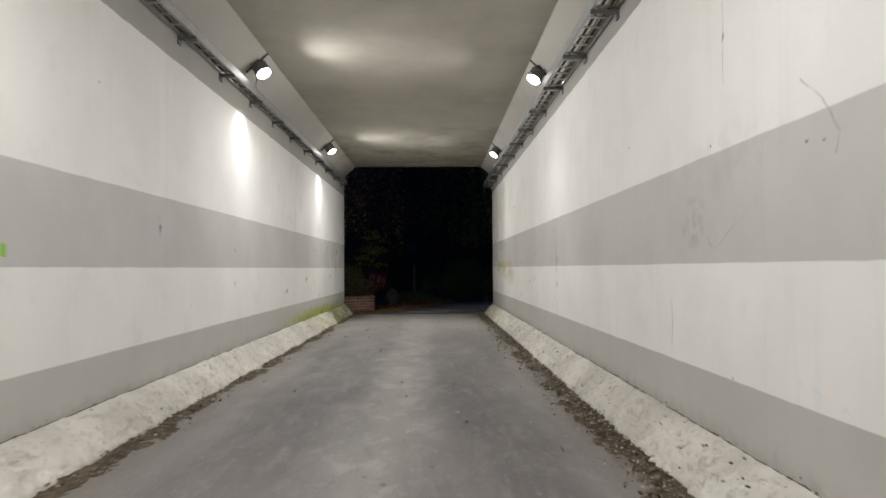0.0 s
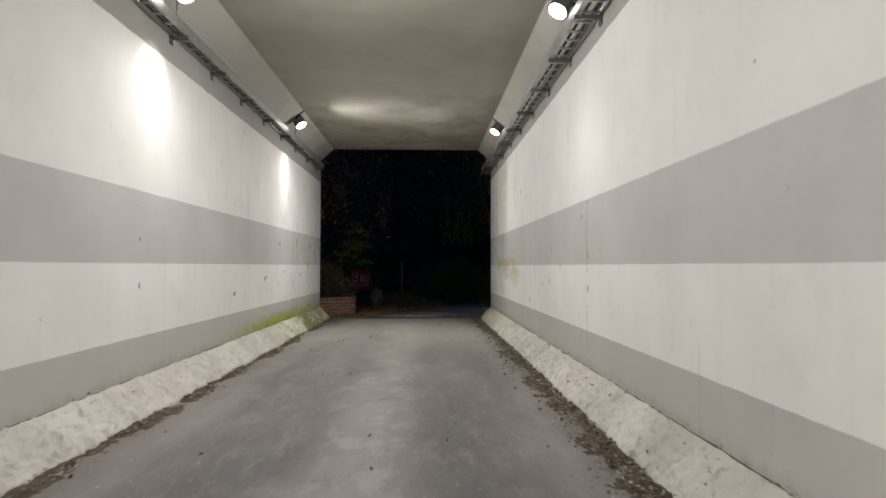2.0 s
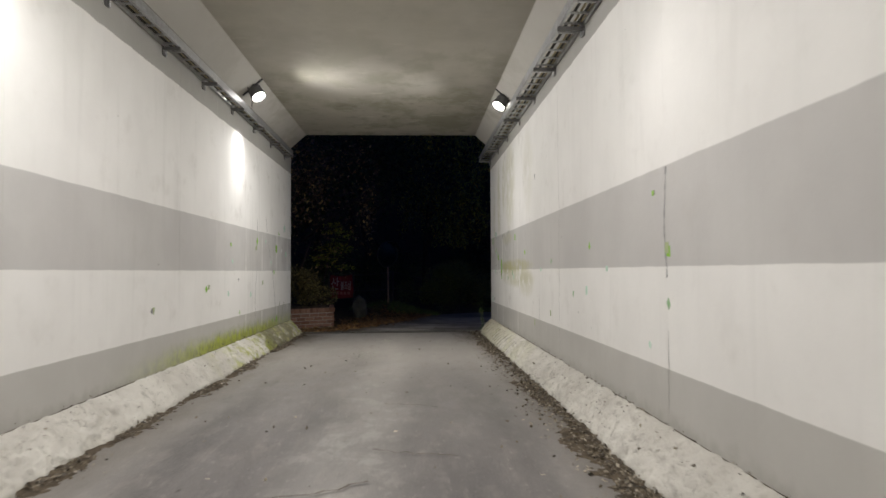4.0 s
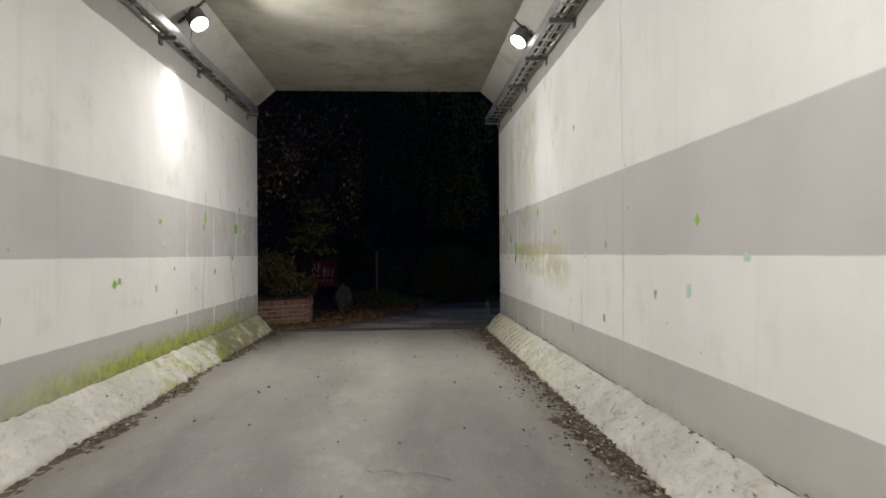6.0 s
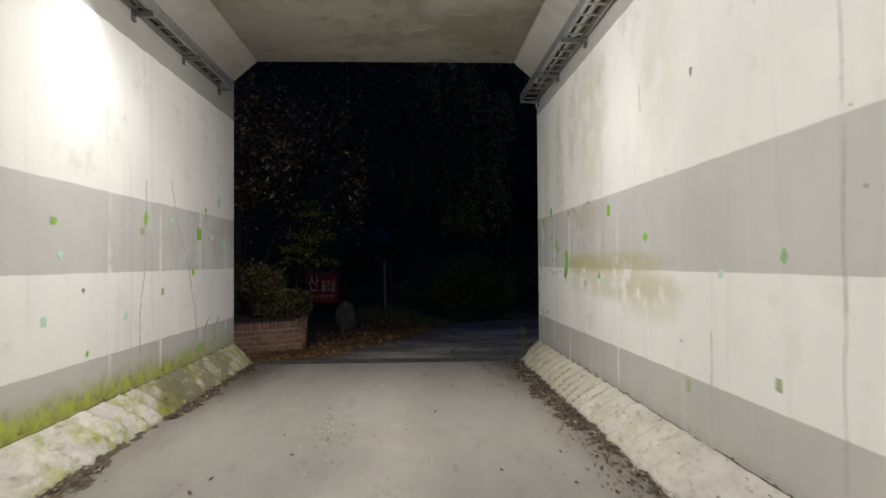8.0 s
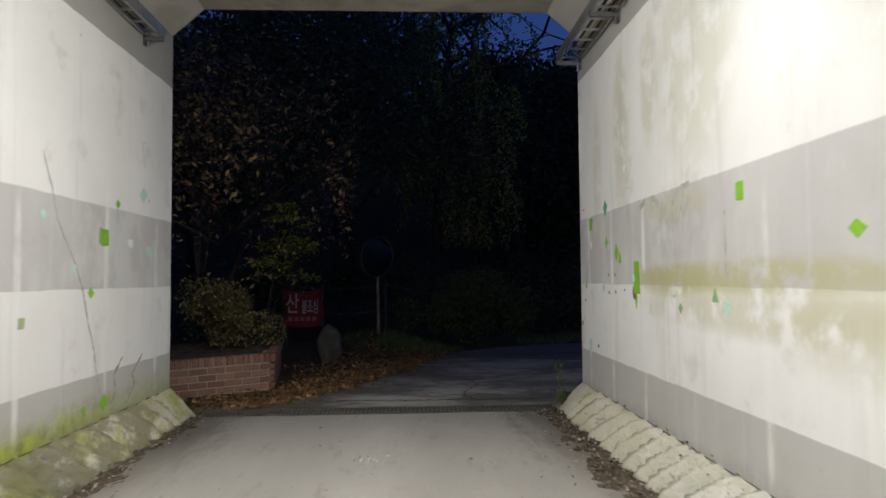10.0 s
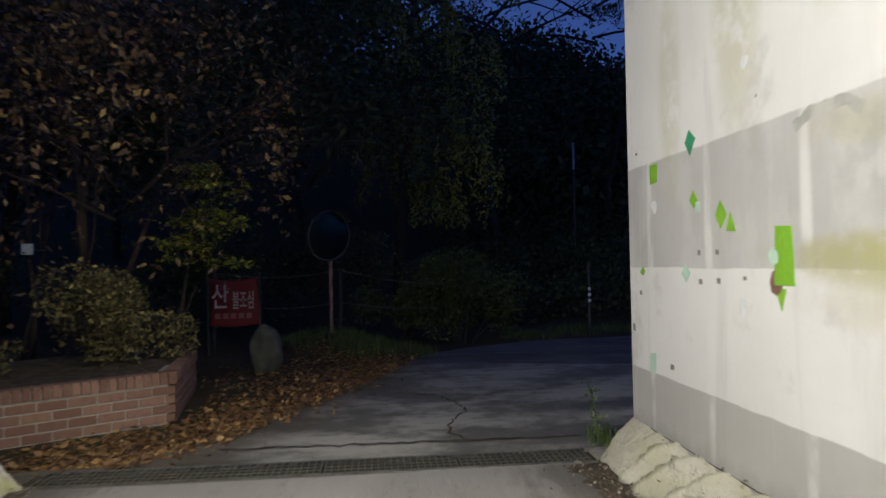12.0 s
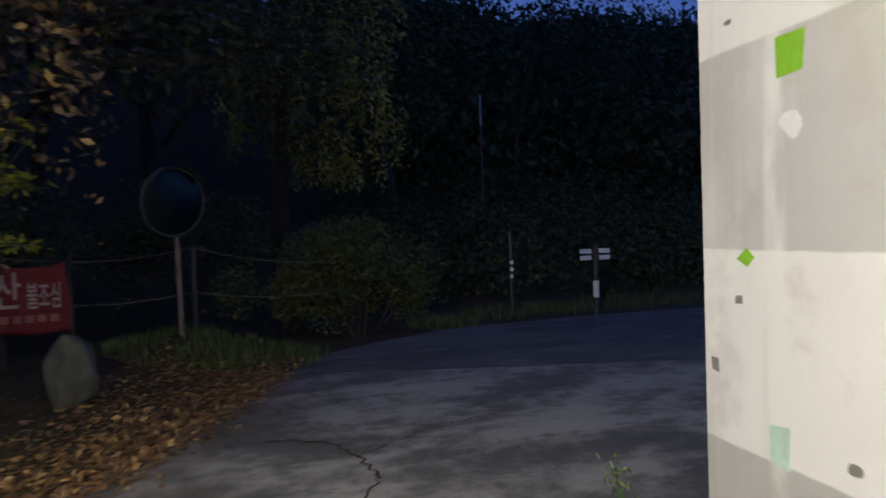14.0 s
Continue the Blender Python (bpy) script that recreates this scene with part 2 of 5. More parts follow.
def kerb_concrete():
    k = Kit("kerb_concrete")
    cloud, mid, fine = k.noise(1.6, 5, 0.6), k.noise(7, 5, 0.65), k.noise(60, 4, 0.65)
    c = k.mix(k.step(cloud, 0.3, 0.7), (0.54, 0.515, 0.46), (0.70, 0.675, 0.61))
    c = k.mix(k.step(mid, 0.55, 0.72, 0, 0.55), c, (0.30, 0.285, 0.235))
    c = k.mix(k.mul(k.step(k.noise(24, 4, 0.7), 0.62, 0.72), 0.7), c, (0.15, 0.135, 0.105))
    green = k.mul(k.step(k.noise(2.6, 4, 0.65), 0.40, 0.6), k.mul(k.step(k.y, 14.0, 16.5), k.step(k.x, 0.5, -0.5, 0.22, 1.0)))
    c = k.mix(green, c, k.mix(k.step(mid, 0.4, 0.6), (0.27, 0.31, 0.035), (0.44, 0.45, 0.11)))
    black = k.mul(k.step(k.noise(3.2, 5, 0.7), 0.36, 0.52), k.mul(k.step(k.y, 17.0, 18.2), k.mul(k.step(k.y, 20.7, 20.0), k.step(k.x, 0.5, -0.5))))
    c = k.mix(k.mul(black, 0.9), c, (0.06, 0.06, 0.045))
    wave = k.math("FRACT", k.add(k.add(k.mul(k.y, 3.4), k.mul(k.z, 3.2)), k.mul(k.math("SINE", k.mul(k.y, 2.1)), 0.3)))
    groove = k.mul(k.mul(k.step(wave, 0.76, 0.92), k.step(k.noise(3.5, 3), 0.30, 0.50)), k.mul(k.step(k.y, 15.0, 17.5), k.step(k.y, 20.75, 20.5)))
    c = k.mix(k.mul(groove, 0.75), c, (0.13, 0.12, 0.075))
    yellow = k.mul(k.step(k.y, 16.5, 19.5), 0.35)
    c = k.mix(yellow, c, (0.52, 0.48, 0.27))
    scar = k.mul(k.step(k.noise(5, 5, 0.7, (1, 1, 1), None, 1.5), 0.60, 0.66), 0.45)
    c = k.mix(scar, c, (0.20, 0.185, 0.14))
    low = k.step(k.add(k.z, k.mul(mid, 0.10)), 0.10, 0.04)
    c = k.mix(k.mul(low, 0.55), c, (0.19, 0.165, 0.12))
    k.bump(k.add(k.mul(fine, 0.6), k.add(k.mul(mid, 1.5), k.mul(k.noise(20, 5, 0.7), 1.6))), 0.9, 0.022)
    return k.done(c, 0.88, 0, 0.3)


def soil():
    k = Kit("soil")
    a, b = k.noise(9, 5, 0.7), k.noise(70, 4, 0.7)
    c = k.mix(k.step(a, 0.35, 0.65), (0.045, 0.034, 0.024), (0.12, 0.095, 0.065))
    c = k.mix(k.step(b, 0.5, 0.75, 0, 0.6), c, (0.22, 0.18, 0.13))
    k.bump(b, 0.8, 0.012)
    return k.done(c, 0.95, 0, 0.2)


WALL, CEIL, FLOOR, KERB, SOIL = wall_paint(), ceiling_concrete(), floor_concrete(), kerb_concrete(), soil()
GALV = plain("galvanised_steel", (0.52, 0.53, 0.54), 0.38, 0.85, 0.18, 20)
STEEL_DARK = plain("dull_steel", (0.20, 0.195, 0.19), 0.55, 0.6, 0.2, 18)
BLACK = plain("black_enamel", (0.035, 0.035, 0.037), 0.45, 0.0, 0.2, 25)
LAMP_GREY = plain("grey_casting", (0.14, 0.14, 0.14), 0.5, 0.3, 0.2, 20)
CABLE = plain("cable_sheath", (0.045, 0.042, 0.035), 0.6, 0.0, 0.2)
CABLE_PALE = plain("pale_cable_sheath", (0.36, 0.31, 0.19), 0.6, 0.0, 0.2)
CRACK = plain("dark_crack", (0.19, 0.185, 0.165), 0.9, 0.0, 0.3, 30)
STREAK = plain("grey_streak", (0.39, 0.385, 0.37), 0.9, 0.0, 0.25, 18)
GREENS = [plain("green_film", (0.24, 0.50, 0.035), 0.55, 0, 0.10, 30), plain("teal_film", (0.05, 0.33, 0.16), 0.5, 0, 0.10, 30), plain("pale_teal_film", (0.50, 0.68, 0.55), 0.6, 0, 0.10, 20), plain("olive_film", (0.36, 0.42, 0.22), 0.6, 0, 0.10, 20), plain("dark_film", (0.19, 0.18, 0.175), 0.6, 0, 0.2, 20), plain("faded_green_film", (0.24, 0.40, 0.20), 0.6, 0, 0.12, 20), plain("rust_scar", (0.26, 0.14, 0.10), 0.8, 0, 0.3, 30), plain("grey_plug", (0.25, 0.235, 0.20), 0.8, 0, 0.2, 30), plain("white_plug", (0.78, 0.78, 0.765), 0.8, 0, 0.08, 20), plain("blue_smear", (0.26, 0.31, 0.42), 0.7, 0, 0.2, 20)]


def glow():
    k = Kit("lamp_glow")
    k.bsdf.inputs["Emission Color"].default_value = (1.0, 0.97, 0.9, 1)
    k.bsdf.inputs["Emission Strength"].default_value = 18.0
    return k.done((0.9, 0.9, 0.88), 0.3)


GLOW = glow()


# ---- mesh kit ----
def part(name, bm, material, parent=None, label="", smooth=False):
    me = bpy.data.meshes.new(name)
    bm.normal_update()
    bm.to_mesh(me)
    bm.free()
    for m in material if isinstance(material, (list, tuple)) else (material,):
        me.materials.append(m)
    if smooth:
        me.polygons.foreach_set("use_smooth", [True] * len(me.polygons))
    ob = new(name, me)
    if parent:
        ob.parent = parent
    return tagged(ob, label)


def empty(name, m, label, category, group="", kind=""):
    ob = new(name)
    ob.matrix_world = m
    ob.empty_display_size = 0.2
    return tagged(ob, label, category, group, kind)


def box(bm, x0, x1, y0, y1, z0, z1, bevel=0.0, m=None):
    g = bmesh.ops.create_cube(bm, size=1.0)
    for v in g["verts"]:
        v.co = Vector((x0 + (v.co.x + 0.5) * (x1 - x0), y0 + (v.co.y + 0.5) * (y1 - y0), z0 + (v.co.z + 0.5) * (z1 - z0)))
    verts = g["verts"]
    if bevel:
        edges = list({e for v in verts for e in v.link_edges})
        verts = bmesh.ops.bevel(bm, geom=edges, offset=bevel, segments=1, affect="EDGES")["verts"]
    if m:
        bmesh.ops.transform(bm, matrix=m, verts=verts)
    return bm


def tube(bm, points, radii, sides=8):
    """A bent, tapered tube along points."""
    points = [Vector(p) for p in points]
    rings = []
    for i, p in enumerate(points):
        d = (points[min(i + 1, len(points) - 1)] - points[max(i - 1, 0)]).normalized()
        a = d.orthogonal().normalized() if abs(d.z) > 0.9 else d.cross(Vector((0, 0, 1))).normalized()
        b = d.cross(a)
        r = radii[i] if isinstance(radii, (list, tuple)) else radii
        rings.append([bm.verts.new(p + (a * math.cos(2 * math.pi * s / sides) + b * math.sin(2 * math.pi * s / sides)) * r) for s in range(sides)])
    for q, w in zip(rings, rings[1:]):
        for s in range(sides):
            bm.faces.new((q[s], q[(s + 1) % sides], w[(s + 1) % sides], w[s]))
    bm.faces.new(rings[0][::-1])
    bm.faces.new(rings[-1])
    return bm


def grid(bm, nu, nv, at):
    """A sheet of nu x nv cells whose corners are at(u, v), u and v from 0 to 1."""
    vs = [[bm.verts.new(at(i / nu, j / nv)) for j in range(nv + 1)] for i in range(nu + 1)]
    for i in range(nu):
        for j in range(nv):
            bm.faces.new((vs[i][j], vs[i + 1][j], vs[i + 1][j + 1], vs[i][j + 1]))
    return bm


# ---- the underpass ----
Y0, Y1, W, H = -16.0, 21.04, 2.30, 4.56
JOINTS = (-16.0, -12.8, -9.5, -6.2, -2.9, 0.4, 3.75, 7.05, 10.13, 13.66, 17.2, 21.04)


def wall(side, name):
    root = empty(name, pose(side * W, 0, 0), "white painted concrete underpass wall with grey stripe", "wall", kind="structure")
    bm = box(bmesh.new(), side * 0.02, side * 0.5, Y0, Y1 - 0.004, -0.3, 5.0) if side > 0 else box(bmesh.new(), -0.5, -0.02, Y0, Y1 - 0.004, -0.3, 5.0)
    part("backing", bm, CRACK, root)
    for a, b in zip(JOINTS, JOINTS[1:]):
        bm = box(bmesh.new(), min(0, side * 0.02), max(0, side * 0.02), a + 0.001, b - (0.001 if b < Y1 else 0), 0.0, 4.25)
        part("wall_panel", bm, WALL, root)
    return root


wall_left, wall_right = wall(-1, "wall_left"), wall(1, "wall_right")

bm = bmesh.new()
prof = [(-W - 0.001, 4.25), (-1.95, H), (1.95, H), (W + 0.001, 4.25), (W + 0.001, 5.1), (-W - 0.001, 5.1)]
ra = [bm.verts.new((x, Y0, z)) for x, z in prof]
rb = [bm.verts.new((x, Y1, z)) for x, z in prof]
for i in range(len(prof)):
    j = (i + 1) % len(prof)
    bm.faces.new((ra[i], rb[i], rb[j], ra[j]))
bm.faces.new(ra)
bm.faces.new(rb[::-1])
bmesh.ops.recalc_face_normals(bm, faces=bm.faces)
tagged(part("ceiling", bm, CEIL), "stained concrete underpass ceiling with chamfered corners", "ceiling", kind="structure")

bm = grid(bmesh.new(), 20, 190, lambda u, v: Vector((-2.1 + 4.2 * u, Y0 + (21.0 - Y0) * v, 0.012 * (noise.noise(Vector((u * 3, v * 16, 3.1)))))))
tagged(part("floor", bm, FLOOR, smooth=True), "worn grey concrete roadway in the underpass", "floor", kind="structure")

# added end wall behind the camera, never in view
bm = box(bmesh.new(), -2.8, 2.8, Y0 - 0.3, Y0, -0.3, 5.1)
tagged(part("wall_back", bm, CRACK), "unseen plain dark wall added to close the passage", "wall", kind="structure")


def kerb(side, name):
    """A rough concrete haunch between wall and roadway."""
    def at(u, v):
        y = Y0 + (Y1 + 0.02 - Y0) * v
        x, z = 2.0 + 0.315 * u, -0.02 + 0.34 * u
        n = noise.noise(Vector((y * 1.7, u * 1.5, side * 7))) * 0.03 + noise.noise(Vector((y * 6, u * 4, side * 3))) * 0.022 + noise.noise(Vector((y * 13, u * 8, side * 5))) * 0.030 + abs(noise.noise(Vector((y * 9, u * 5, side * 8)))) * 0.035 * max(0.0, min(1.0, (17.0 - y) / 3))
        if 0.05 < u < 0.97 and y > 15.5:
            n *= 1 - 0.5 * min(1, (y - 15.5) / 2)
            s = y * 3.4 + u * 1.1 + 0.3 * math.sin(y * 2.1)
            saw = (s % 1) if s % 1 < 0.86 else (1 - s % 1) / 0.14 * 0.86
            n += (saw - 0.45) * (0.15 + 0.07 * noise.noise(Vector((y * 2, 9, side)))) * min(1, (y - 15.5) / 2.5) * min(1, max(0, (20.75 - y) * 3))
        n *= min(1, u * 4 + 0.4) * min(1, (1 - u) * 5)
        bulge = 0.02 * math.sin(math.pi * u)
        return Vector((side * (x - (n + bulge) * 0.7), y, z + (n + bulge) * 0.7))
    bm = grid(bmesh.new(), 18, 1600, at)
    # end face and underside
    end = [v for v in bm.verts if v.co.y > Y1 + 0.019]
    end.sort(key=lambda v: abs(v.co.x))
    a = bm.verts.new((side * 2.315, Y1 + 0.02, -0.03))
    bm.faces.new(end + [a])
    bmesh.ops.recalc_face_normals(bm, faces=bm.faces)
    return tagged(part(name, bm, KERB, smooth=True), "rough pale concrete haunch along the wall foot", "kerb", kind="structure")


kerb(-1, "kerb_left")
kerb(1, "kerb_right")


# ---- cable trays ----
def cable_tray(side):
    root = empty("cable_tray", pose(side * 2.205, 0, 3.95), "galvanised steel ladder cable tray on wall brackets", "cable tray", "cable trays")
    end = Y1 - 0.08 if side > 0 else Y1 - 0.75
    inner = 0.085 if side < 0 else 0.172
    for name, x in (("inner_rail", -inner * side), ("outer_rail", 0.085 * side)):
        bm = bmesh.new()
        s = 1 if x > 0 else -1
        box(bm, x - 0.004, x + 0.004, Y0 + 0.1, end, 0, 0.10)
        for z in (0.0, 0.096):
            box(bm, min(x, x - s * 0.028), max(x, x - s * 0.028), Y0 + 0.1, end, z, z + 0.004)
        part(name, bm, GALV, root)
    y = end - 0.15
    rung = None
    while y > -1.5:
        if rung is None:
            rung = part("rung", box(bmesh.new(), min(-inner * side, 0.085 * side) + 0.004, max(-inner * side, 0.085 * side) - 0.004, -0.016, 0.016, 0.008, 0.024), GALV, root)
            rung.location.y = y
        else:
            r = new("rung", rung.data)
            r.parent, r.location.y = root, y
        y -= 0.285
    bm = bmesh.new()
    while y > Y0 + 0.2:
        box(bm, min(-inner * side, 0.085 * side) + 0.004, max(-inner * side, 0.085 * side) - 0.004, y - 0.016, y + 0.016, 0.008, 0.024)
        y -= 0.285
    tagged(part("far_rungs", bm, GALV, root), kind="stuff")
    arm = None
    y = end - 0.06
    while y > Y0:
        if arm is None:
            bm = box(bmesh.new(), min(-(inner + 0.01) * side, 0.09 * side), max(-(inner + 0.01) * side, 0.09 * side), -0.021, 0.021, -0.043, -0.002)
            box(bm, 0.088 * side - 0.006, 0.088 * side + 0.006, -0.045, 0.045, -0.10, 0.05)
            arm = part("bracket", bm, STEEL_DARK, root)
            arm.location.y = y
            bolt = part("hanger_bolt", tube(bmesh.new(), [(0.06 * side, 0, -0.11), (0.06 * side, 0, -0.044)], 0.008, 6), GALV, arm, "steel bolt")
        else:
            r = new("bracket", arm.data)
            r.parent, r.location.y = root, y
            b = new("hanger_bolt", bolt.data)
            b.parent = r
        y -= 1.43
    for i, (x, rad, m) in enumerate(((-0.075 if side > 0 else -0.045, 0.015, CABLE), (-0.012, 0.013, CABLE_PALE), (0.02, 0.014, CABLE), (0.05, 0.012, CABLE_PALE))):
        pts = [(x + 0.006 * math.sin(v * 0.9 + i * 2), Y0 + 0.2 + v * (end - Y0 - 0.4) / 60, 0.026 + rad + 0.006 * math.sin(v * 2.1 + i)) for v in range(61)]
        part("cable", tube(bmesh.new(), pts, rad, 7), m, root, "dark cable" if m is CABLE else "pale cable", True)
    return root


cable_tray(-1)
cable_tray(1)


# ---- floodlights ----
def floodlight(side):
    """Round floodlight on a yoke, bolted by a bar to the chamfer; its origin is the head."""
    root = empty("floodlight", pose(side * 2.02, 0, 4.30), "round dark grey floodlight glowing on the chamfered corner", "floodlight", "floodlights under the ceiling")
    aim = look((0, 0, 0), (-side * 0.50, -0.34, -0.78))
    bm = bmesh.new()
    rings = [(0.03, 0.12), (0.075, 0.11), (0.10, 0.07), (0.115, 0.01), (0.125, -0.07), (0.125, -0.085), (0.112, -0.085), (0.105, -0.06)]
    n = 20
    vr = [[bm.verts.new(aim @ Vector((r * math.cos(6.2832 * s / n), r * math.sin(6.2832 * s / n), z))) for s in range(n)] for r, z in rings]
    for q, w in zip(vr, vr[1:]):
        for s in range(n):
            bm.faces.new((q[s], q[(s + 1) % n], w[(s + 1) % n], w[s]))
    bm.faces.new(vr[0][::-1])
    for s in range(5):
        box(bm, -0.004, 0.004, -0.09, 0.09, 0.06, 0.135, 0, aim @ pose(-0.06 + 0.03 * s, 0, 0))
    housing = part("housing", bm, LAMP_GREY, root, "dark grey finned housing")
    bm = bmesh.new()
    ring = [bm.verts.new(aim @ Vector((0.106 * math.cos(6.2832 * s / n), 0.106 * math.sin(6.2832 * s / n), -0.062))) for s in range(n)]
    mid = bm.verts.new(aim @ Vector((0, 0, -0.088)))
    for s in range(n):
        bm.faces.new((ring[(s + 1) % n], ring[s], mid))
    part("lens", bm, GLOW, housing, "glowing white lens", True)
    bm = tube(bmesh.new(), [aim @ Vector(p) for p in ((-0.14, 0, 0), (-0.145, 0, 0.12), (-0.09, 0, 0.19), (0.09, 0, 0.19), (0.145, 0, 0.12), (0.14, 0, 0))], 0.009, 6)
    part("yoke", bm, STEEL_DARK, root)
    # bar across the chamfer, cable down to the tray
    slope = pose(0, 0, 0, 0, side * 41.5, 0)
    bm = box(bmesh.new(), -0.21, 0.21, -0.03, 0.03, -0.014, 0.014, 0.003, pose(side * 0.085, 0.05, 0.125) @ slope)
    box(bm, -0.03, 0.03, -0.02, 0.02, -0.05, 0.03, 0.003, pose(side * 0.07, 0.04, 0.09) @ slope)
    bar = part("mounting_bar", bm, BLACK, root)
    for x in (-0.17, 0.17):
        part("bolt", tube(bmesh.new(), [(pose(side * 0.085, 0.05, 0.125) @ slope) @ Vector((x, 0, -0.024)), (pose(side * 0.085, 0.05, 0.125) @ slope) @ Vector((x, 0, 0.016))], 0.011, 6), GALV, bar, "steel bolt")
    bm = tube(bmesh.new(), [(side * 0.06, 0.05, 0.05), (side * 0.09, 0.06, -0.06), (side * 0.10, 0.08, -0.16), (side * 0.12, 0.12, -0.25)], 0.007, 6)
    part("lead", bm, CABLE, root)
    return root


for s in (-1, 1):
    ys = [y for side, y in LAMPS if side == s]
    first = floodlight(s)
    first.matrix_world = pose(s * 2.02, ys[0], 4.30)
    for y in ys[1:]:
        copy_thing(first, pose(s * 2.02, y, 4.30))


# ---- marks and cracks on the walls ----
MARK_LABELS = ("bright green mark", "dark teal mark", "pale teal mark", "faded olive mark", "dark grey scar", "faded green mark", "rusty brown scar", "small grey tie hole", "round white filler spot", "small blue smear")
MARK_COUNT = [0]


def wall_mark(side, y, z, w, h, shape, shade):
    """A thin cut of coloured film on the wall."""
    if y < 18.5:
        w, h = w * 0.78, h * 0.85
    rnd = random.Random(int(y * 1000 + z * 100))
    j = lambda: rnd.uniform(-0.08, 0.08)
    outline = {"diamond": [(0.5, 0), (1, 0.5), (0.5, 1), (0, 0.5)], "square": [(0, 0), (1, 0), (1, 1), (0, 1)], "triangle": [(0, 0), (1, 0), (0.55, 1)], "shard": [(0.1, 0.9), (0.6, 0), (1, 0.7), (0.8, 1)],
               "round": [(0.5 + 0.5 * math.cos(a * 0.7854), 0.5 + 0.5 * math.sin(a * 0.7854)) for a in range(8)]}[shape]
    bm = bmesh.new()
    MARK_COUNT[0] += 1
    proud = 0.0016 + 0.00025 * (MARK_COUNT[0] % 9)
    pts = [((u + j() - 0.5) * w, (v + j() - 0.5) * h) for u, v in outline]
    face = bm.faces.new([bm.verts.new((-side * proud, a, b)) for a, b in pts])
    ext = bmesh.ops.extrude_face_region(bm, geom=[face])
    bmesh.ops.translate(bm, vec=(side * (proud + 0.001), 0, 0), verts=[v for v in ext["geom"] if isinstance(v, bmesh.types.BMVert)])
    bmesh.ops.recalc_face_normals(bm, faces=bm.faces)
    ob = part("wall_mark", bm, GREENS[shade], wall_right if side > 0 else wall_left, MARK_LABELS[shade])
    ob.location = (0, y, z)


wall_mark(1, 20.04, 2.19, 0.140, 0.160, "diamond", 1)
wall_mark(1, 20.58, 2.07, 0.120, 0.140, "square", 0)
wall_mark(1, 20.00, 1.84, 0.110, 0.110, "diamond", 0)
wall_mark(1, 19.95, 1.79, 0.050, 0.060, "square", 2)
wall_mark(1, 19.69, 1.72, 0.120, 0.160, "diamond", 0)
wall_mark(1, 19.59, 1.68, 0.110, 0.110, "triangle", 0)
wall_mark(1, 19.12, 1.50, 0.150, 0.260, "square", 0)
wall_mark(1, 19.20, 1.49, 0.090, 0.080, "round", 2)
wall_mark(1, 19.14, 1.29, 0.100, 0.120, "shard", 0)
wall_mark(1, 20.80, 1.40, 0.090, 0.070, "diamond", 0)
wall_mark(1, 20.12, 1.40, 0.120, 0.110, "diamond", 2)
wall_mark(1, 20.65, 0.77, 0.090, 0.140, "square", 2)
wall_mark(1, 19.18, 1.37, 0.110, 0.120, "round", 6)
wall_mark(1, 18.18, 1.27, 0.100, 0.090, "diamond", 5)
wall_mark(1, 17.62, 1.38, 0.120, 0.120, "triangle", 5)
wall_mark(1, 17.46, 1.30, 0.110, 0.120, "round", 2)
wall_mark(1, 17.27, 2.00, 0.110, 0.130, "square", 0)
wall_mark(1, 14.14, 1.52, 0.100, 0.110, "diamond", 5)
wall_mark(1, 16.23, 1.70, 0.150, 0.120, "diamond", 0)
wall_mark(1, 15.38, 0.64, 0.080, 0.100, "square", 3)
wall_mark(1, 14.86, 1.42, 0.080, 0.060, "square", 2)
wall_mark(1, 14.21, 0.85, 0.070, 0.080, "square", 3)
wall_mark(1, 12.21, 1.65, 0.100, 0.100, "diamond", 0)
wall_mark(1, 12.92, 1.14, 0.080, 0.080, "shard", 5)
wall_mark(1, 12.34, 1.20, 0.080, 0.100, "square", 2)
wall_mark(1, 11.59, 1.42, 0.070, 0.060, "square", 2)
wall_mark(1, 10.07, 1.54, 0.080, 0.090, "square", 0)
wall_mark(1, 10.36, 1.98, 0.070, 0.050, "round", 0)
wall_mark(1, 10.08, 1.17, 0.080, 0.100, "diamond", 5)
wall_mark(1, 10.47, 0.84, 0.070, 0.070, "diamond", 2)
wall_mark(1, 15.27, 2.79, 0.070, 0.090, "shard", 4)
wall_mark(-1, 15.94, 1.83, 0.100, 0.070, "square", 3)
wall_mark(-1, 16.04, 1.58, 0.110, 0.110, "diamond", 2)
wall_mark(-1, 17.70, 1.96, 0.150, 0.170, "diamond", 0)
wall_mark(-1, 17.62, 1.83, 0.110, 0.080, "square", 3)
wall_mark(-1, 19.38, 1.88, 0.150, 0.150, "square", 3)
wall_mark(-1, 16.41, 1.29, 0.070, 0.070, "diamond", 4)
wall_mark(-1, 18.16, 1.21, 0.100, 0.090, "square", 3)
wall_mark(-1, 17.23, 1.03, 0.150, 0.100, "triangle", 2)
wall_mark(-1, 16.48, 0.76, 0.070, 0.080, "diamond", 0)
wall_mark(-1, 15.81, 1.08, 0.090, 0.090, "square", 2)
wall_mark(-1, 14.72, 1.18, 0.130, 0.110, "diamond", 0)
wall_mark(-1, 14.83, 1.20, 0.080, 0.080, "square", 3)
wall_mark(-1, 15.95, 1.83, 0.090, 0.070, "round", 0)
wall_mark(-1, 19.67, 2.20, 0.120, 0.090, "diamond", 0)
wall_mark(-1, 19.41, 1.87, 0.150, 0.140, "square", 0)
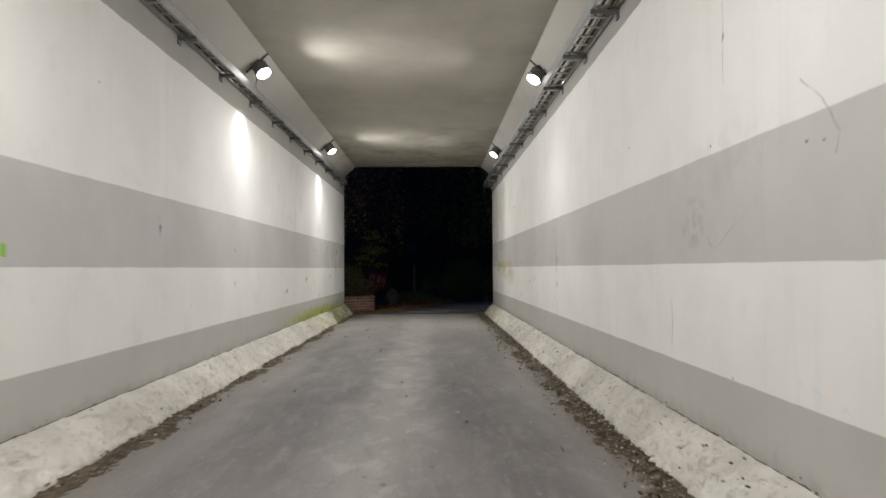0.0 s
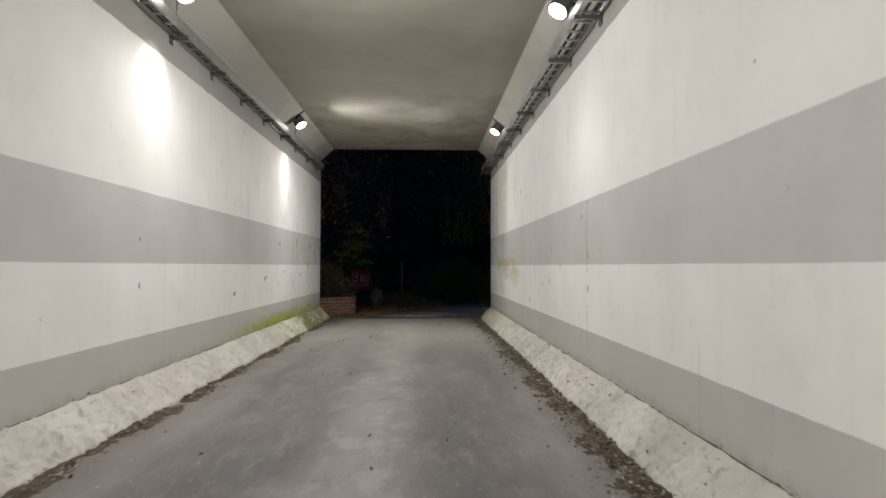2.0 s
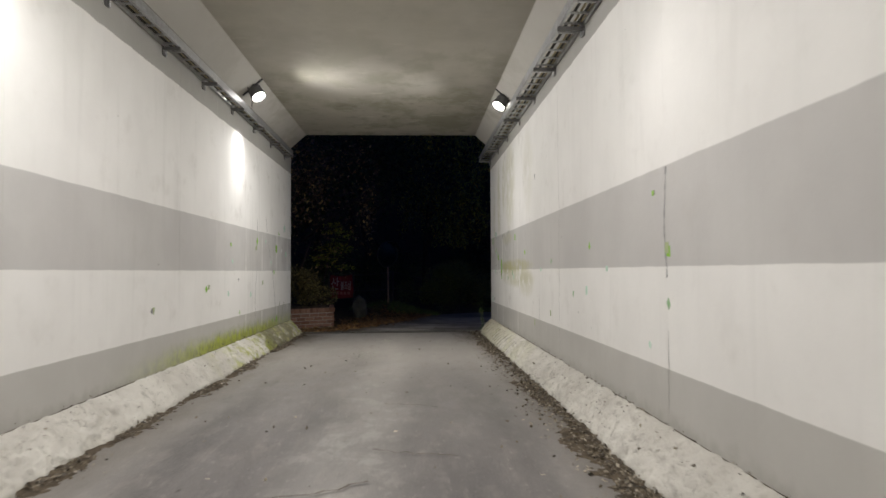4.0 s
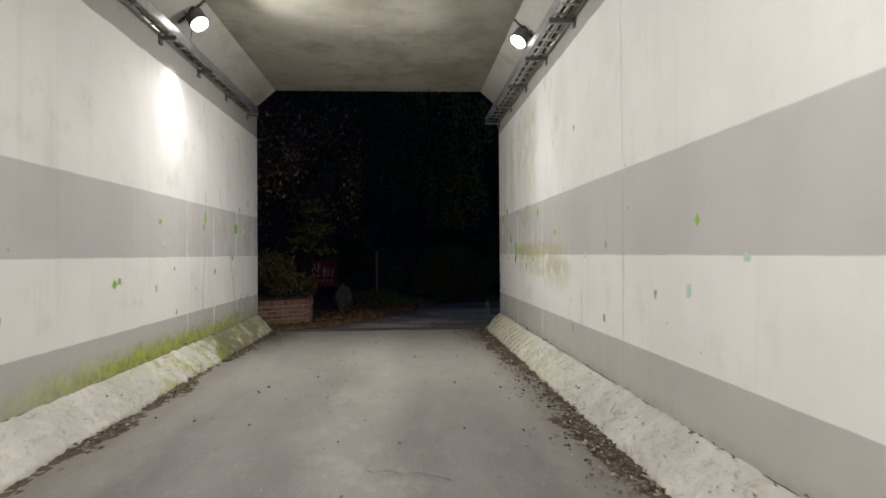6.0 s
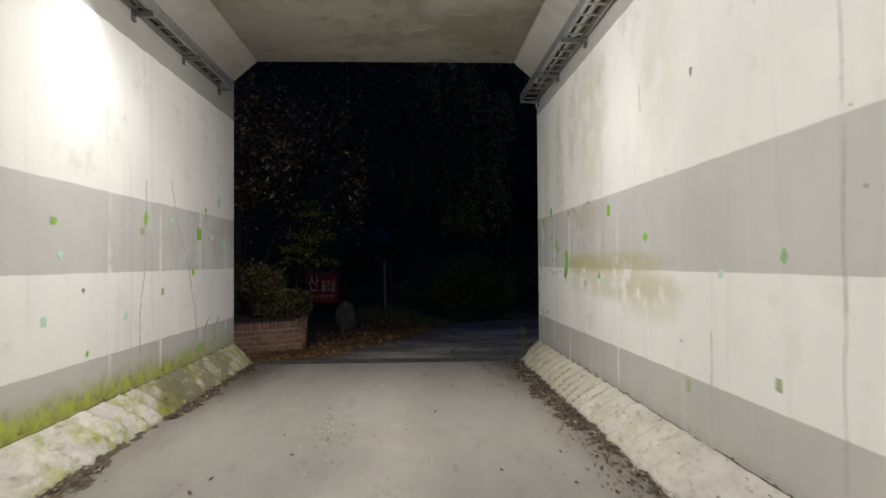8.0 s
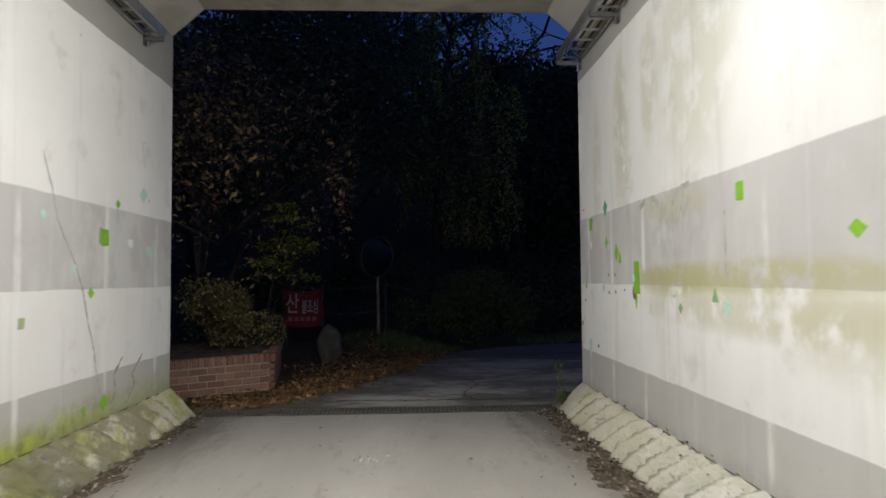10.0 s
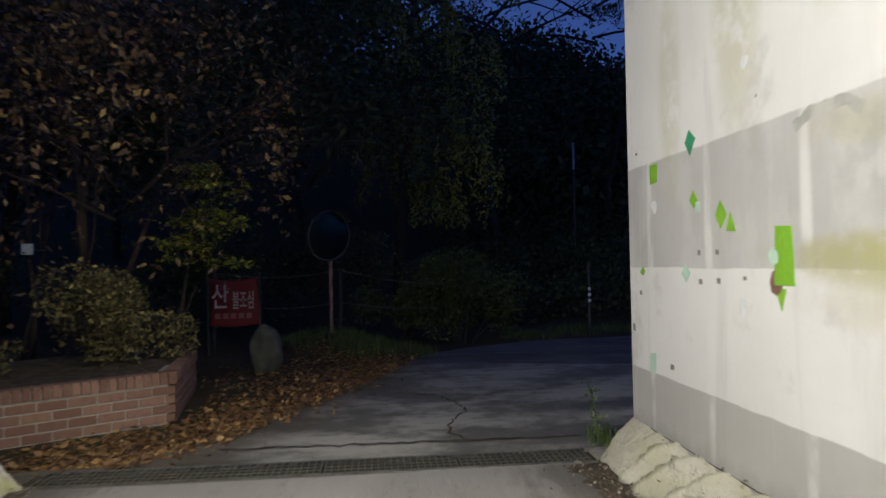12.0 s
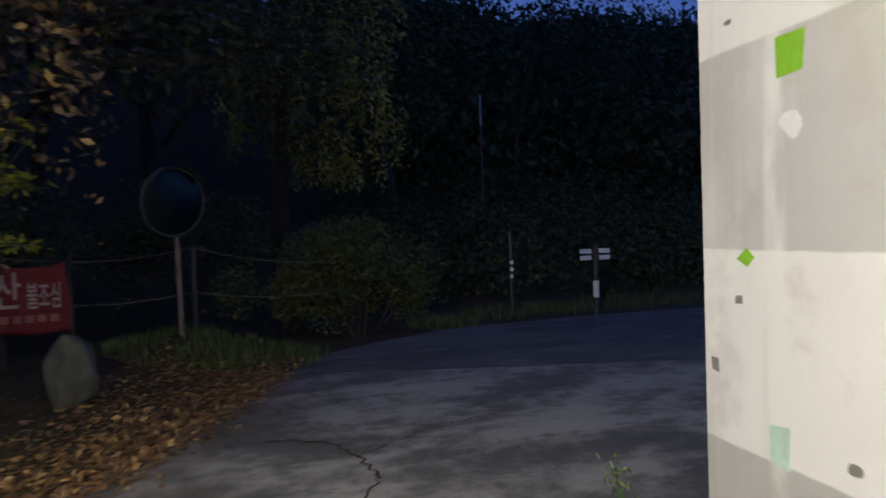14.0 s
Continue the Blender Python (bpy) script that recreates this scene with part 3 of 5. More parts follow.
wall_mark(-1, 20.26, 2.35, 0.200, 0.170, "diamond", 2)
wall_mark(-1, 18.87, 1.58, 0.110, 0.120, "shard", 2)
wall_mark(-1, 19.16, 1.40, 0.110, 0.100, "diamond", 0)
wall_mark(-1, 18.41, 1.99, 0.110, 0.100, "diamond", 2)
wall_mark(-1, 19.43, 0.46, 0.150, 0.140, "diamond", 0)
wall_mark(-1, 20.41, 1.79, 0.210, 0.120, "round", 2)
wall_mark(-1, 19.07, 0.45, 0.070, 0.090, "diamond", 0)
wall_mark(-1, 6.89, 1.82, 0.070, 0.110, "shard", 4)
wall_mark(-1, 4.39, 1.54, 0.070, 0.110, "square", 0)
wall_mark(-1, 12.85, 0.99, 0.100, 0.100, "shard", 3)
wall_mark(1, 19.95, 1.52, 0.034, 0.030, "square", 7)
wall_mark(1, 19.74, 1.52, 0.034, 0.030, "square", 7)
wall_mark(1, 19.94, 1.35, 0.034, 0.030, "square", 7)
wall_mark(1, 19.73, 1.36, 0.034, 0.030, "square", 7)
wall_mark(1, 19.46, 1.38, 0.030, 0.020, "square", 7)
wall_mark(1, 20.84, 1.25, 0.034, 0.030, "square", 7)
wall_mark(1, 20.35, 0.79, 0.034, 0.030, "square", 7)
wall_mark(1, 20.87, 2.25, 0.040, 0.020, "round", 4)
wall_mark(1, 19.48, 1.23, 0.090, 0.130, "round", 8)
wall_mark(1, 20.58, 1.85, 0.090, 0.080, "round", 8)
wall_mark(1, 20.35, 0.79, 0.060, 0.040, "round", 7)
wall_mark(1, 20.98, 0.99, 0.040, 0.050, "square", 7)
wall_mark(1, 20.57, 1.83, 0.070, 0.070, "round", 8)
wall_mark(1, 19.41, 2.49, 0.080, 0.070, "round", 8)
wall_mark(-1, 19.95, 1.85, 0.120, 0.090, "round", 8)
wall_mark(-1, 19.38, 2.44, 0.090, 0.050, "round", 8)
wall_mark(-1, 9.48, 1.21, 0.050, 0.090, "diamond", 9)
wall_mark(-1, 6.88, 1.81, 0.035, 0.060, "diamond", 9)
wall_mark(-1, 9.48, 1.67, 0.040, 0.050, "square", 7)
wall_mark(-1, 12.81, 0.99, 0.110, 0.070, "diamond", 4)
wall_mark(1, 10.10, 1.56, 0.090, 0.090, "square", 3)
wall_mark(1, 4.22, 2.86, 0.030, 0.040, "shard", 4)
wall_mark(1, 3.29, 2.02, 0.040, 0.020, "shard", 4)
wall_mark(1, 3.14, 2.00, 0.020, 0.020, "round", 4)
wall_mark(1, 10.35, 1.98, 0.080, 0.050, "square", 7)


wall_mark(1, 3.25, 0.80, 0.110, 0.100, "round", 8)
wall_mark(1, 3.02, 0.75, 0.100, 0.080, "round", 8)


def wall_crack(side, points, width, seed, material=None):
    """A ragged dark crack as a thin ribbon."""
    rnd = random.Random(seed)
    bm, prev = bmesh.new(), None
    for (ya, za), (yb, zb) in zip(points, points[1:]):
        n = max(2, int(math.hypot(yb - ya, zb - za) / 0.035))
        for i in range(n + 1):
            t = i / n
            z = za + (zb - za) * t
            y = ya + (yb - ya) * t + rnd.gauss(0, 0.004) + 0.035 * noise.noise(Vector((z * 3.1, seed * 7.3, 0))) * min(1, width * 70)
            w = width * rnd.uniform(0.25, 1.0)
            cur = [bm.verts.new((-side * 0.0015, y - w, z)), bm.verts.new((-side * 0.0015, y + w, z))]
            if prev:
                bm.faces.new((prev[0], prev[1], cur[1], cur[0]))
            prev = cur
    bmesh.ops.recalc_face_normals(bm, faces=bm.faces)
    part("crack", bm, material or CRACK, wall_right if side > 0 else wall_left)


MOSSY = plain("mossy_stain", (0.42, 0.42, 0.32), 0.9, 0, 0.3, 14)
wall_crack(-1, [(17.72, 2.35), (17.70, 1.6), (17.55, 1.0), (17.57, 0.45)], 0.013, 1, STREAK)
wall_crack(-1, [(18.40, 2.45), (18.62, 2.0), (19.02, 1.42), (19.18, 1.0), (19.38, 0.45)], 0.015, 2, STREAK)
wall_crack(-1, [(19.80, 0.80), (19.62, 0.66), (19.66, 0.52), (19.55, 0.36)], 0.034, 3, MOSSY)
wall_crack(-1, [(20.25, 0.78), (20.02, 0.62), (20.08, 0.5), (19.9, 0.36)], 0.036, 4, MOSSY)
wall_crack(1, [(10.11, 2.14), (10.12, 1.75), (10.10, 1.35)], 0.02, 5, STREAK)
wall_crack(1, [(10.09, 0.98), (10.10, 0.40)], 0.005, 6)
wall_crack(1, [(4.22, 3.2), (4.23, 2.56)], 0.004, 7)
wall_crack(1, [(4.52, 1.62), (4.46, 1.54), (4.38, 1.52), (4.2, 1.62), (3.96, 1.72)], 0.004, 8)
wall_crack(1, [(3.35, 2.35), (3.15, 2.20), (3.02, 2.02), (3.05, 1.92)], 0.004, 9)
wall_crack(1, [(5.22, 1.15), (5.20, 1.0), (5.23, 0.80)], 0.0035, 10)
wall_crack(-1, [(6.86, 1.95), (6.86, 1.72)], 0.006, 11)
wall_crack(1, [(13.64, 2.1), (13.66, 0.35)], 0.007, 12, STREAK)
wall_crack(1, [(13.66, 3.7), (13.65, 2.2)], 0.005, 13, STREAK)
OLIVE = plain("olive_grey_wash", (0.47, 0.46, 0.41), 0.85, 0, 0.2, 12)


def wall_wash(points, width, seed):
    """A broad ragged brush stroke of olive-grey on the right wall."""
    rnd = random.Random(seed)
    bm, prev = bmesh.new(), None
    for (ya, za), (yb, zb) in zip(points, points[1:]):
        d = Vector((yb - ya, zb - za))
        nrm = Vector((-d.y, d.x)).normalized()
        n = max(2, int(d.length / 0.03))
        for i in range(n + 1):
            p = Vector((ya, za)) + d * (i / n)
            a, b = width * rnd.uniform(0.75, 1.1), width * rnd.uniform(0.5, 1.2)
            cur = [bm.verts.new((-0.0013, p.x + nrm.x * a, p.y + nrm.y * a)), bm.verts.new((-0.0013, p.x - nrm.x * b, p.y - nrm.y * b))]
            if prev:
                bm.faces.new((prev[0], prev[1], cur[1], cur[0]))
            prev = cur
    bmesh.ops.recalc_face_normals(bm, faces=bm.faces)
    part("wash_stroke", bm, OLIVE, wall_right, "faded olive-grey stroke")


wall_wash([(19.02, 2.07), (18.90, 2.12), (18.66, 2.12), (18.58, 2.06)], 0.030, 14)
wall_wash([(18.31, 2.04), (18.18, 2.13), (17.98, 2.15)], 0.026, 15)
wall_wash([(18.15, 2.10), (18.13, 1.86)], 0.018, 16)
wall_wash([(17.47, 1.90), (17.46, 1.48)], 0.016, 17)
wall_crack(1, [(7.07, 0.95), (7.07, 0.36)], 0.004, 18, STREAK)
wall_crack(1, [(6.15, 0.72), (6.16, 0.42)], 0.005, 19, STREAK)
wall_crack(1, [(16.35, 3.0), (16.3, 2.75)], 0.005, 20)
wall_crack(1, [(15.0, 1.05), (15.02, 0.4)], 0.009, 21, STREAK)


# ---- ground, road and apron outside ----
def smooth(a, b, v):
    t = max(0.0, min(1.0, (v - a) / (b - a)))
    return t * t * (3 - 2 * t)


EDGE = ((20.9, -2.2), (21.6, -1.5), (22.1, -1.15), (24.0, -0.16), (25.2, 0.32), (26.8, 0.7), (27.8, 1.9), (28.6, 3.2), (29.4, 6.0), (29.8, 9.0))


def road_left(y):
    """The ragged left edge of the paved ground at y."""
    for (ya, xa), (yb, xb) in zip(EDGE, EDGE[1:]):
        if y <= yb:
            return xa + (xb - xa) * (y - ya) / (yb - ya)
    return 9.0 + (y - 29.8) * 9


def ground_z(x, y):
    if y < Y1 - 0.01:
        return -0.08
    off = smooth(0.0, 1.6, road_left(min(y, 29.8)) - x) if y < 29.9 else 1.0
    z = -0.03 + 0.03 * off
    z += 0.38 * math.exp(-((x + 0.3) / 0.9) ** 2 - ((y - 27.2) / 0.9) ** 2)
    z += off * (0.30 * smooth(24, 29, y) * smooth(0, -3, x) + 0.025 * noise.noise(Vector((x * 0.9, y * 0.9, 0))))
    far = smooth(31, 66, y - 0.12 * abs(x - 8))
    hill = 16.7 - 4.9 * smooth(-7, 1.5, x) - 1.6 * smooth(5, 13, x) + 3.0 * smooth(13, 40, x) + 1.5 * noise.noise(Vector((x * 0.05, y * 0.05, 5)))
    return z + hill * far * smooth(29.8, 36, y) + 0.5 * smooth(30, 36, y)


def ground_material():
    k = Kit("leafy_ground")
    a, b, d = k.noise(2.2, 5, 0.65), k.noise(28, 5, 0.7), k.noise(0.5, 3)
    c = k.mix(k.step(b, 0.35, 0.65), (0.035, 0.028, 0.018), (0.12, 0.085, 0.045))
    c = k.mix(k.step(a, 0.45, 0.65, 0, 0.7), c, (0.035, 0.055, 0.018))
    c = k.mix(k.step(d, 0.4, 0.7, 0, 0.5), c, (0.06, 0.045, 0.03))
    k.bump(b, 0.8, 0.02)
    return k.done(c, 0.95, 0, 0.2)


def apron_material():
    k = Kit("weathered_apron")
    a, b, g = k.noise(0.75, 5, 0.62, (1, 1.5, 1)), k.noise(3.2, 5, 0.65, (0.7, 1.6, 1)), k.noise(70, 4, 0.7)
    m = k.add(k.mul(a, 0.7), k.mul(k.noise(4.2, 6, 0.72), 0.3))
    c = k.mix(k.step(m, 0.42, 0.58), (0.11, 0.10, 0.085), (0.33, 0.31, 0.27))
    c = k.mix(k.step(b, 0.54, 0.66, 0, 0.55), c, (0.07, 0.065, 0.058))
    c = k.mix(k.step(g, 0.45, 0.75, 0, 0.35), c, (0.24, 0.23, 0.21))
    # leaf mould washed in from the verge
    off = k.sub(k.x, k.sub(k.mul(k.y, 0.44), 10.8))
    mould = k.step(k.add(off, k.mul(k.sub(k.noise(1.6, 5, 0.65), 0.5), 2.2)), 1.0, 0.1, 0.0, 0.85)
    c = k.mix(mould, c, (0.085, 0.068, 0.045))
    k.bump(k.add(g, k.mul(b, 2)), 0.45, 0.008)
    return k.done(c, k.step(a, 0.3, 0.7, 0.62, 0.85), 0, 0.4)


def asphalt_material():
    k = Kit("old_asphalt")
    a, b = k.noise(0.7, 4, 0.6), k.noise(120, 3, 0.7)
    p = k.noise(1.6, 5, 0.68, (0.6, 1.6, 1))
    c = k.mix(k.step(a, 0.3, 0.7), (0.07, 0.067, 0.062), (0.125, 0.12, 0.112))
    c = k.mix(k.step(p, 0.50, 0.64, 0, 0.6), c, (0.19, 0.18, 0.165))
    c = k.mix(k.step(p, 0.44, 0.30, 0, 0.5), c, (0.05, 0.047, 0.042))
    c = k.mix(k.step(b, 0.45, 0.75, 0, 0.4), c, (0.16, 0.155, 0.15))
    k.bump(b, 0.5, 0.006)
    return k.done(c, 0.82, 0, 0.4)


GROUND, APRON, ASPHALT = ground_material(), apron_material(), asphalt_material()


def spread(v, near, far, power=2.6):
    s = 2 * v - 1
    return math.copysign(near * abs(s) + (far - near) * abs(s) ** (power * 2), s)


def sheet_at(u, v):
    x = 1.0 + spread(u, 14, 500)
    y = 26.0 + spread(v, 18, 560)
    return Vector((x, y, ground_z(x, y)))


bm = grid(bmesh.new(), 200, 200, sheet_at)
tagged(part("ground", bm, GROUND, smooth=True), "dark earth and grass ground rising to a wooded hill", "ground", kind="structure")


def road_at(u, v):
    y = 25.0 + 4.75 * v
    a = road_left(y) + 0.05 * noise.noise(Vector((y * 3, 0, 0)))
    return Vector((a + (40 - a) * u ** 2.2, y - 0.29 * max(0, (a + (40 - a) * u ** 2.2) - 3.5) * smooth(0, 1, v) * 0.6, 0.004))


tagged(part("road", grid(bmesh.new(), 40, 24, road_at), ASPHALT, smooth=True), "old dark asphalt lane crossing beyond the underpass", "road", kind="structure")


def apron_at(u, v):
    top = 26.35 - 0.27 * 8 * u ** 1.5 + 0.12 * noise.noise(Vector((u * 9, 1, 0)))
    y = 21.43 + (top - 21.43) * v
    a = road_left(y) + 0.10 * noise.noise(Vector((y * 2.5, 4, 0)))
    x = a + (9.0 - a) * u ** 1.5
    return Vector((x, y, 0.010 + 0.006 * noise.noise(Vector((x, y, 2)))))


tagged(part("apron", grid(bmesh.new(), 60, 60, apron_at), APRON, smooth=True), "cracked patchy concrete apron before the underpass", "pavement", kind="structure")
bm = box(bmesh.new(), -2.3, 2.4, Y1 - 0.05, 21.05, -0.3, -0.006)
box(bm, -2.3, 2.4, 21.39, 21.45, -0.3, 0.003)
box(bm, -2.3, -2.06, 21.052, 21.388, -0.3, -0.004)
box(bm, 2.06, 2.4, 21.052, 21.388, -0.3, -0.004)
tagged(part("drain_kerb", bm, APRON), "concrete edges of the drain channel", "drain", kind="structure")


def ground_crack(points, width, seed, z=0.0185):
    rnd = random.Random(seed)
    bm, prev = bmesh.new(), None
    for (xa, ya), (xb, yb) in zip(points, points[1:]):
        d = Vector((xb - xa, yb - ya))
        n = max(2, int(d.length / 0.06))
        nrm = Vector((-d.y, d.x)).normalized()
        for i in range(n + 1):
            p = Vector((xa, ya)) + d * (i / n) + nrm * rnd.gauss(0, 0.018)
            w = width * rnd.uniform(0.3, 1)
            cur = [bm.verts.new((p.x + nrm.x * w, p.y + nrm.y * w, z)), bm.verts.new((p.x - nrm.x * w, p.y - nrm.y * w, z))]
            if prev:
                bm.faces.new((prev[0], prev[1], cur[1], cur[0]))
            prev = cur
    bmesh.ops.recalc_face_normals(bm, faces=bm.faces)
    return tagged(part("pavement_crack", bm, SOIL), "dark crack in the concrete apron", "crack", kind="structure")


ground_crack([(1.16, 21.75), (1.02, 22.0), (1.12, 22.5), (1.28, 22.85), (1.22, 23.3), (1.05, 23.7), (0.6, 23.9)], 0.018, 1)
ground_crack([(-0.9, 21.78), (0.4, 21.75), (1.16, 21.75), (2.1, 21.70)], 0.026, 2)
ground_crack([(1.22, 23.3), (1.7, 23.7), (2.5, 24.0)], 0.007, 3)


ground_crack([(-0.45, 9.62), (-0.1, 9.72), (0.2, 9.95)], 0.010, 4, 0.013)
ground_crack([(0.2, 10.78), (0.5, 10.62), (0.85, 10.55)], 0.007, 5, 0.013)
ground_crack([(0.2, 12.6), (0.6, 12.5), (0.75, 12.35)], 0.007, 6, 0.013)


def foot_joint(side):
    """The dirty gap between haunch and wall."""
    rnd = random.Random(side + 5)
    bm, prev, y = bmesh.new(), None, Y0 + 0.5
    while y < Y1 - 0.3:
        n = noise.noise(Vector((y * 0.8, side * 4, 0)))
        w = max(0.0, 0.0005 + 0.008 * n + rnd.gauss(0, 0.0015)) + (0.014 * rnd.random() if rnd.random() < 0.05 else 0)
        z = 0.319 + 0.006 * noise.noise(Vector((y * 3, side, 1)))
        cur = [bm.verts.new((side * 2.2965, y, z - 0.014)), bm.verts.new((side * 2.2965, y, z - 0.008 + w))]
        if prev:
            bm.faces.new((prev[0], prev[1], cur[1], cur[0]))
        prev = cur
        y += 0.035
    bmesh.ops.recalc_face_normals(bm, faces=bm.faces)
    tagged(part("foot_joint", bm, SOIL), "dark dirty joint between haunch and wall", "joint", kind="structure")


foot_joint(-1)
foot_joint(1)


# ---- drain grating ----
def drain_grate():
    root = empty("drain_grate", pose(0, 21.22, 0.0), "rusty steel grating over a drain across the road", "drain grate")
    bm = box(bmesh.new(), -2.05, 2.05, -0.168, 0.168, -0.29, -0.25)
    part("channel", bm, BLACK, root, "dark drain bottom")
    first = None
    for i in range(4):
        if first is None:
            bm = bmesh.new()
            for b in range(5):
                y = -0.148 + 0.074 * b
                box(bm, -0.49, 0.49, y - 0.007, y + 0.007, -0.003, 0.004)
            for b in range(21):
                x = -0.485 + 0.0485 * b
                box(bm, x - 0.005, x + 0.005, -0.155, 0.155, -0.006, 0.001)
            first = part("grate_panel", bm, GALV_RUST, root)
            ob = first
        else:
            ob = new("grate_panel", first.data)
            ob.parent = root
        ob.location = (-1.5 + 1.0 * i, 0, 0)
    bm = bmesh.new()
    for y in (-0.166, 0.158):
        box(bm, -2.02, 2.02, y, y + 0.008, -0.05, 0.006)
    part("frame", bm, GALV_RUST, root)
    return root


GALV_RUST = plain("worn_galvanised", (0.11, 0.105, 0.09), 0.5, 0.35, 0.35, 12)
drain_grate()


# ---- brick planter ----
def brick_material():
    k = Kit("red_brick")
    n, f = k.noise(18, 4, 0.6), k.noise(80, 3, 0.6)
    r = k.random()
    c = k.mix(r, (0.19, 0.10, 0.07), (0.31, 0.18, 0.13))
    c = k.mix(k.step(n, 0.45, 0.75, 0, 0.5), c, (0.15, 0.08, 0.06))
    c = k.mix(k.step(f, 0.5, 0.75, 0, 0.3), c, (0.42, 0.27, 0.2))
    k.bump(f, 0.4, 0.004)
    return k.done(c, 0.85, 0, 0.3)


BRICK = brick_material()
MORTAR = plain("mortar", (0.38, 0.34, 0.29), 0.95, 0, 0.15, 40, 0.4)


def brick_planter():
    root = empty("brick_planter", pose(-3.75, 21.35, 0.0), "low red brick planter wall with a soldier course on top", "planter")
    legs = [((0.0, 0.04), (2.22, 1.56)), ((2.22, 1.56), (2.0, 3.2))]
    bw, bh, bd = 0.226, 0.076, 0.09
    base = box(bmesh.new(), 0, bw, -bd, 0, 0, bh, 0.005)
    brick = None
    for n, ((xa, ya), (xb, yb)) in enumerate(legs):
        d = Vector((xb - xa, yb - ya))
        L, a = d.length, math.degrees(math.atan2(d.y, d.x))
        m = pose(xa, ya, 0, 0, 0, a)
        # the outer face looks along the local -y
        core = box(bmesh.new(), -0.02 if n == 0 else 0.10, L - (0.06 if n == 0 else 0.0), 0.008, 0.20, -0.1, 0.457)
        bmesh.ops.transform(core, matrix=m, verts=core.verts)
        part("mortar_core", core, MORTAR, root)
        for row in range(4):
            x = -0.118 * (row % 2)
            while x < L - 0.05:
                w = min(bw, L - x) if x >= 0 else bw + x
                x0 = max(0, x)
                if w > 0.05:
                    if brick is None:
                        brick = part("brick", base, BRICK, root)
                        ob = brick
                    else:
                        ob = new("brick", brick.data)
                        ob.parent = root
                    ob.matrix_local = m @ pose(x0, 0.09 + random.uniform(-0.002, 0.002), 0.012 + row * 0.088, 0, random.uniform(-0.4, 0.4), 0) @ Matrix.Diagonal((w / bw, 1, 1, 1))
                x += bw + 0.011
        x = 0.0
        while x < L - 0.06:
            ob = new("capping_brick", brick.data)
            ob.parent = root
            ob.matrix_local = m @ pose(x + 0.066, 0.12, 0.374, 0, -90, 0) @ Matrix.Diagonal((0.115 / bw, 1.5, 0.87, 1))
            x += 0.075
    # soil bed behind the wall
    def bed(u, v):
        a, b = Vector((-0.08 + 2.18 * u, 0.14 + 1.52 * u)), Vector((-2.2 + 4.1 * u, 1.6 + 1.5 * u))
        p = a.lerp(b, v)
        return Vector((p.x, p.y, 0.427 + 0.05 * noise.noise(Vector((u * 6, v * 6, 1))) + 0.1 * v))
    bm = grid(bmesh.new(), 16, 16, bed)
    part("soil_bed", bm, SOIL, root, smooth=True)
    return root


brick_planter()


# ---- plants ----
def leaf_material(name, dark, light, third, rough=0.5, spec=0.45):
    k = Kit(name)
    r = k.island()
    c = k.mix(k.step(r, 0.0, 0.6), dark, light)
    c = k.mix(k.step(r, 0.72, 0.95), c, third)
    n = k.noise(30, 3)
    c = k.mix(k.step(n, 0.4, 0.7, 0, 0.35), c, tuple(v * 0.6 for v in dark))
    k.bsdf.inputs["Transmission Weight"].default_value = 0.0
    return k.done(c, rough, 0, spec)


# third autumn colour paints lit-leaf highlights among the yellowing leaves
LEAF_AUTUMN = leaf_material("autumn_leaves", (0.09, 0.056, 0.03), (0.19, 0.12, 0.058), (0.46, 0.32, 0.12))
LEAF_GREEN = leaf_material("green_leaves", (0.09, 0.14, 0.02), (0.27, 0.30, 0.035), (0.50, 0.42, 0.05))
LEAF_MID = leaf_material("bush_leaves", (0.04, 0.06, 0.018), (0.085, 0.115, 0.03), (0.16, 0.15, 0.04))
LEAF_DARK = leaf_material("dark_leaves", (0.040, 0.055, 0.030), (0.075, 0.10, 0.05), (0.12, 0.12, 0.05), 0.85, 0.15)
LEAF_DROOP = leaf_material("drooping_leaves", (0.15, 0.17, 0.025), (0.40, 0.37, 0.06), (0.58, 0.38, 0.08))
LEAF_OLIVE = leaf_material("olive_leaves", (0.06, 0.054, 0.022), (0.155, 0.135, 0.05), (0.34, 0.27, 0.10), 0.6, 0.3)
LEAF_DEAD = leaf_material("fallen_leaves", (0.10, 0.05, 0.022), (0.23, 0.125, 0.046), (0.42, 0.26, 0.09))
LITTER = leaf_material("litter", (0.05, 0.04, 0.028), (0.14, 0.11, 0.07), (0.40, 0.35, 0.27))
GRASS = leaf_material("grass_blades", (0.04, 0.07, 0.018), (0.085, 0.135, 0.03), (0.15, 0.15, 0.045))
BARK = plain("bark", (0.06, 0.048, 0.036), 0.9, 0, 0.35, 22, 0.7)
BARK_PALE = plain("brown_bark", (0.065, 0.046, 0.035), 0.9, 0, 0.3, 22, 0.6)


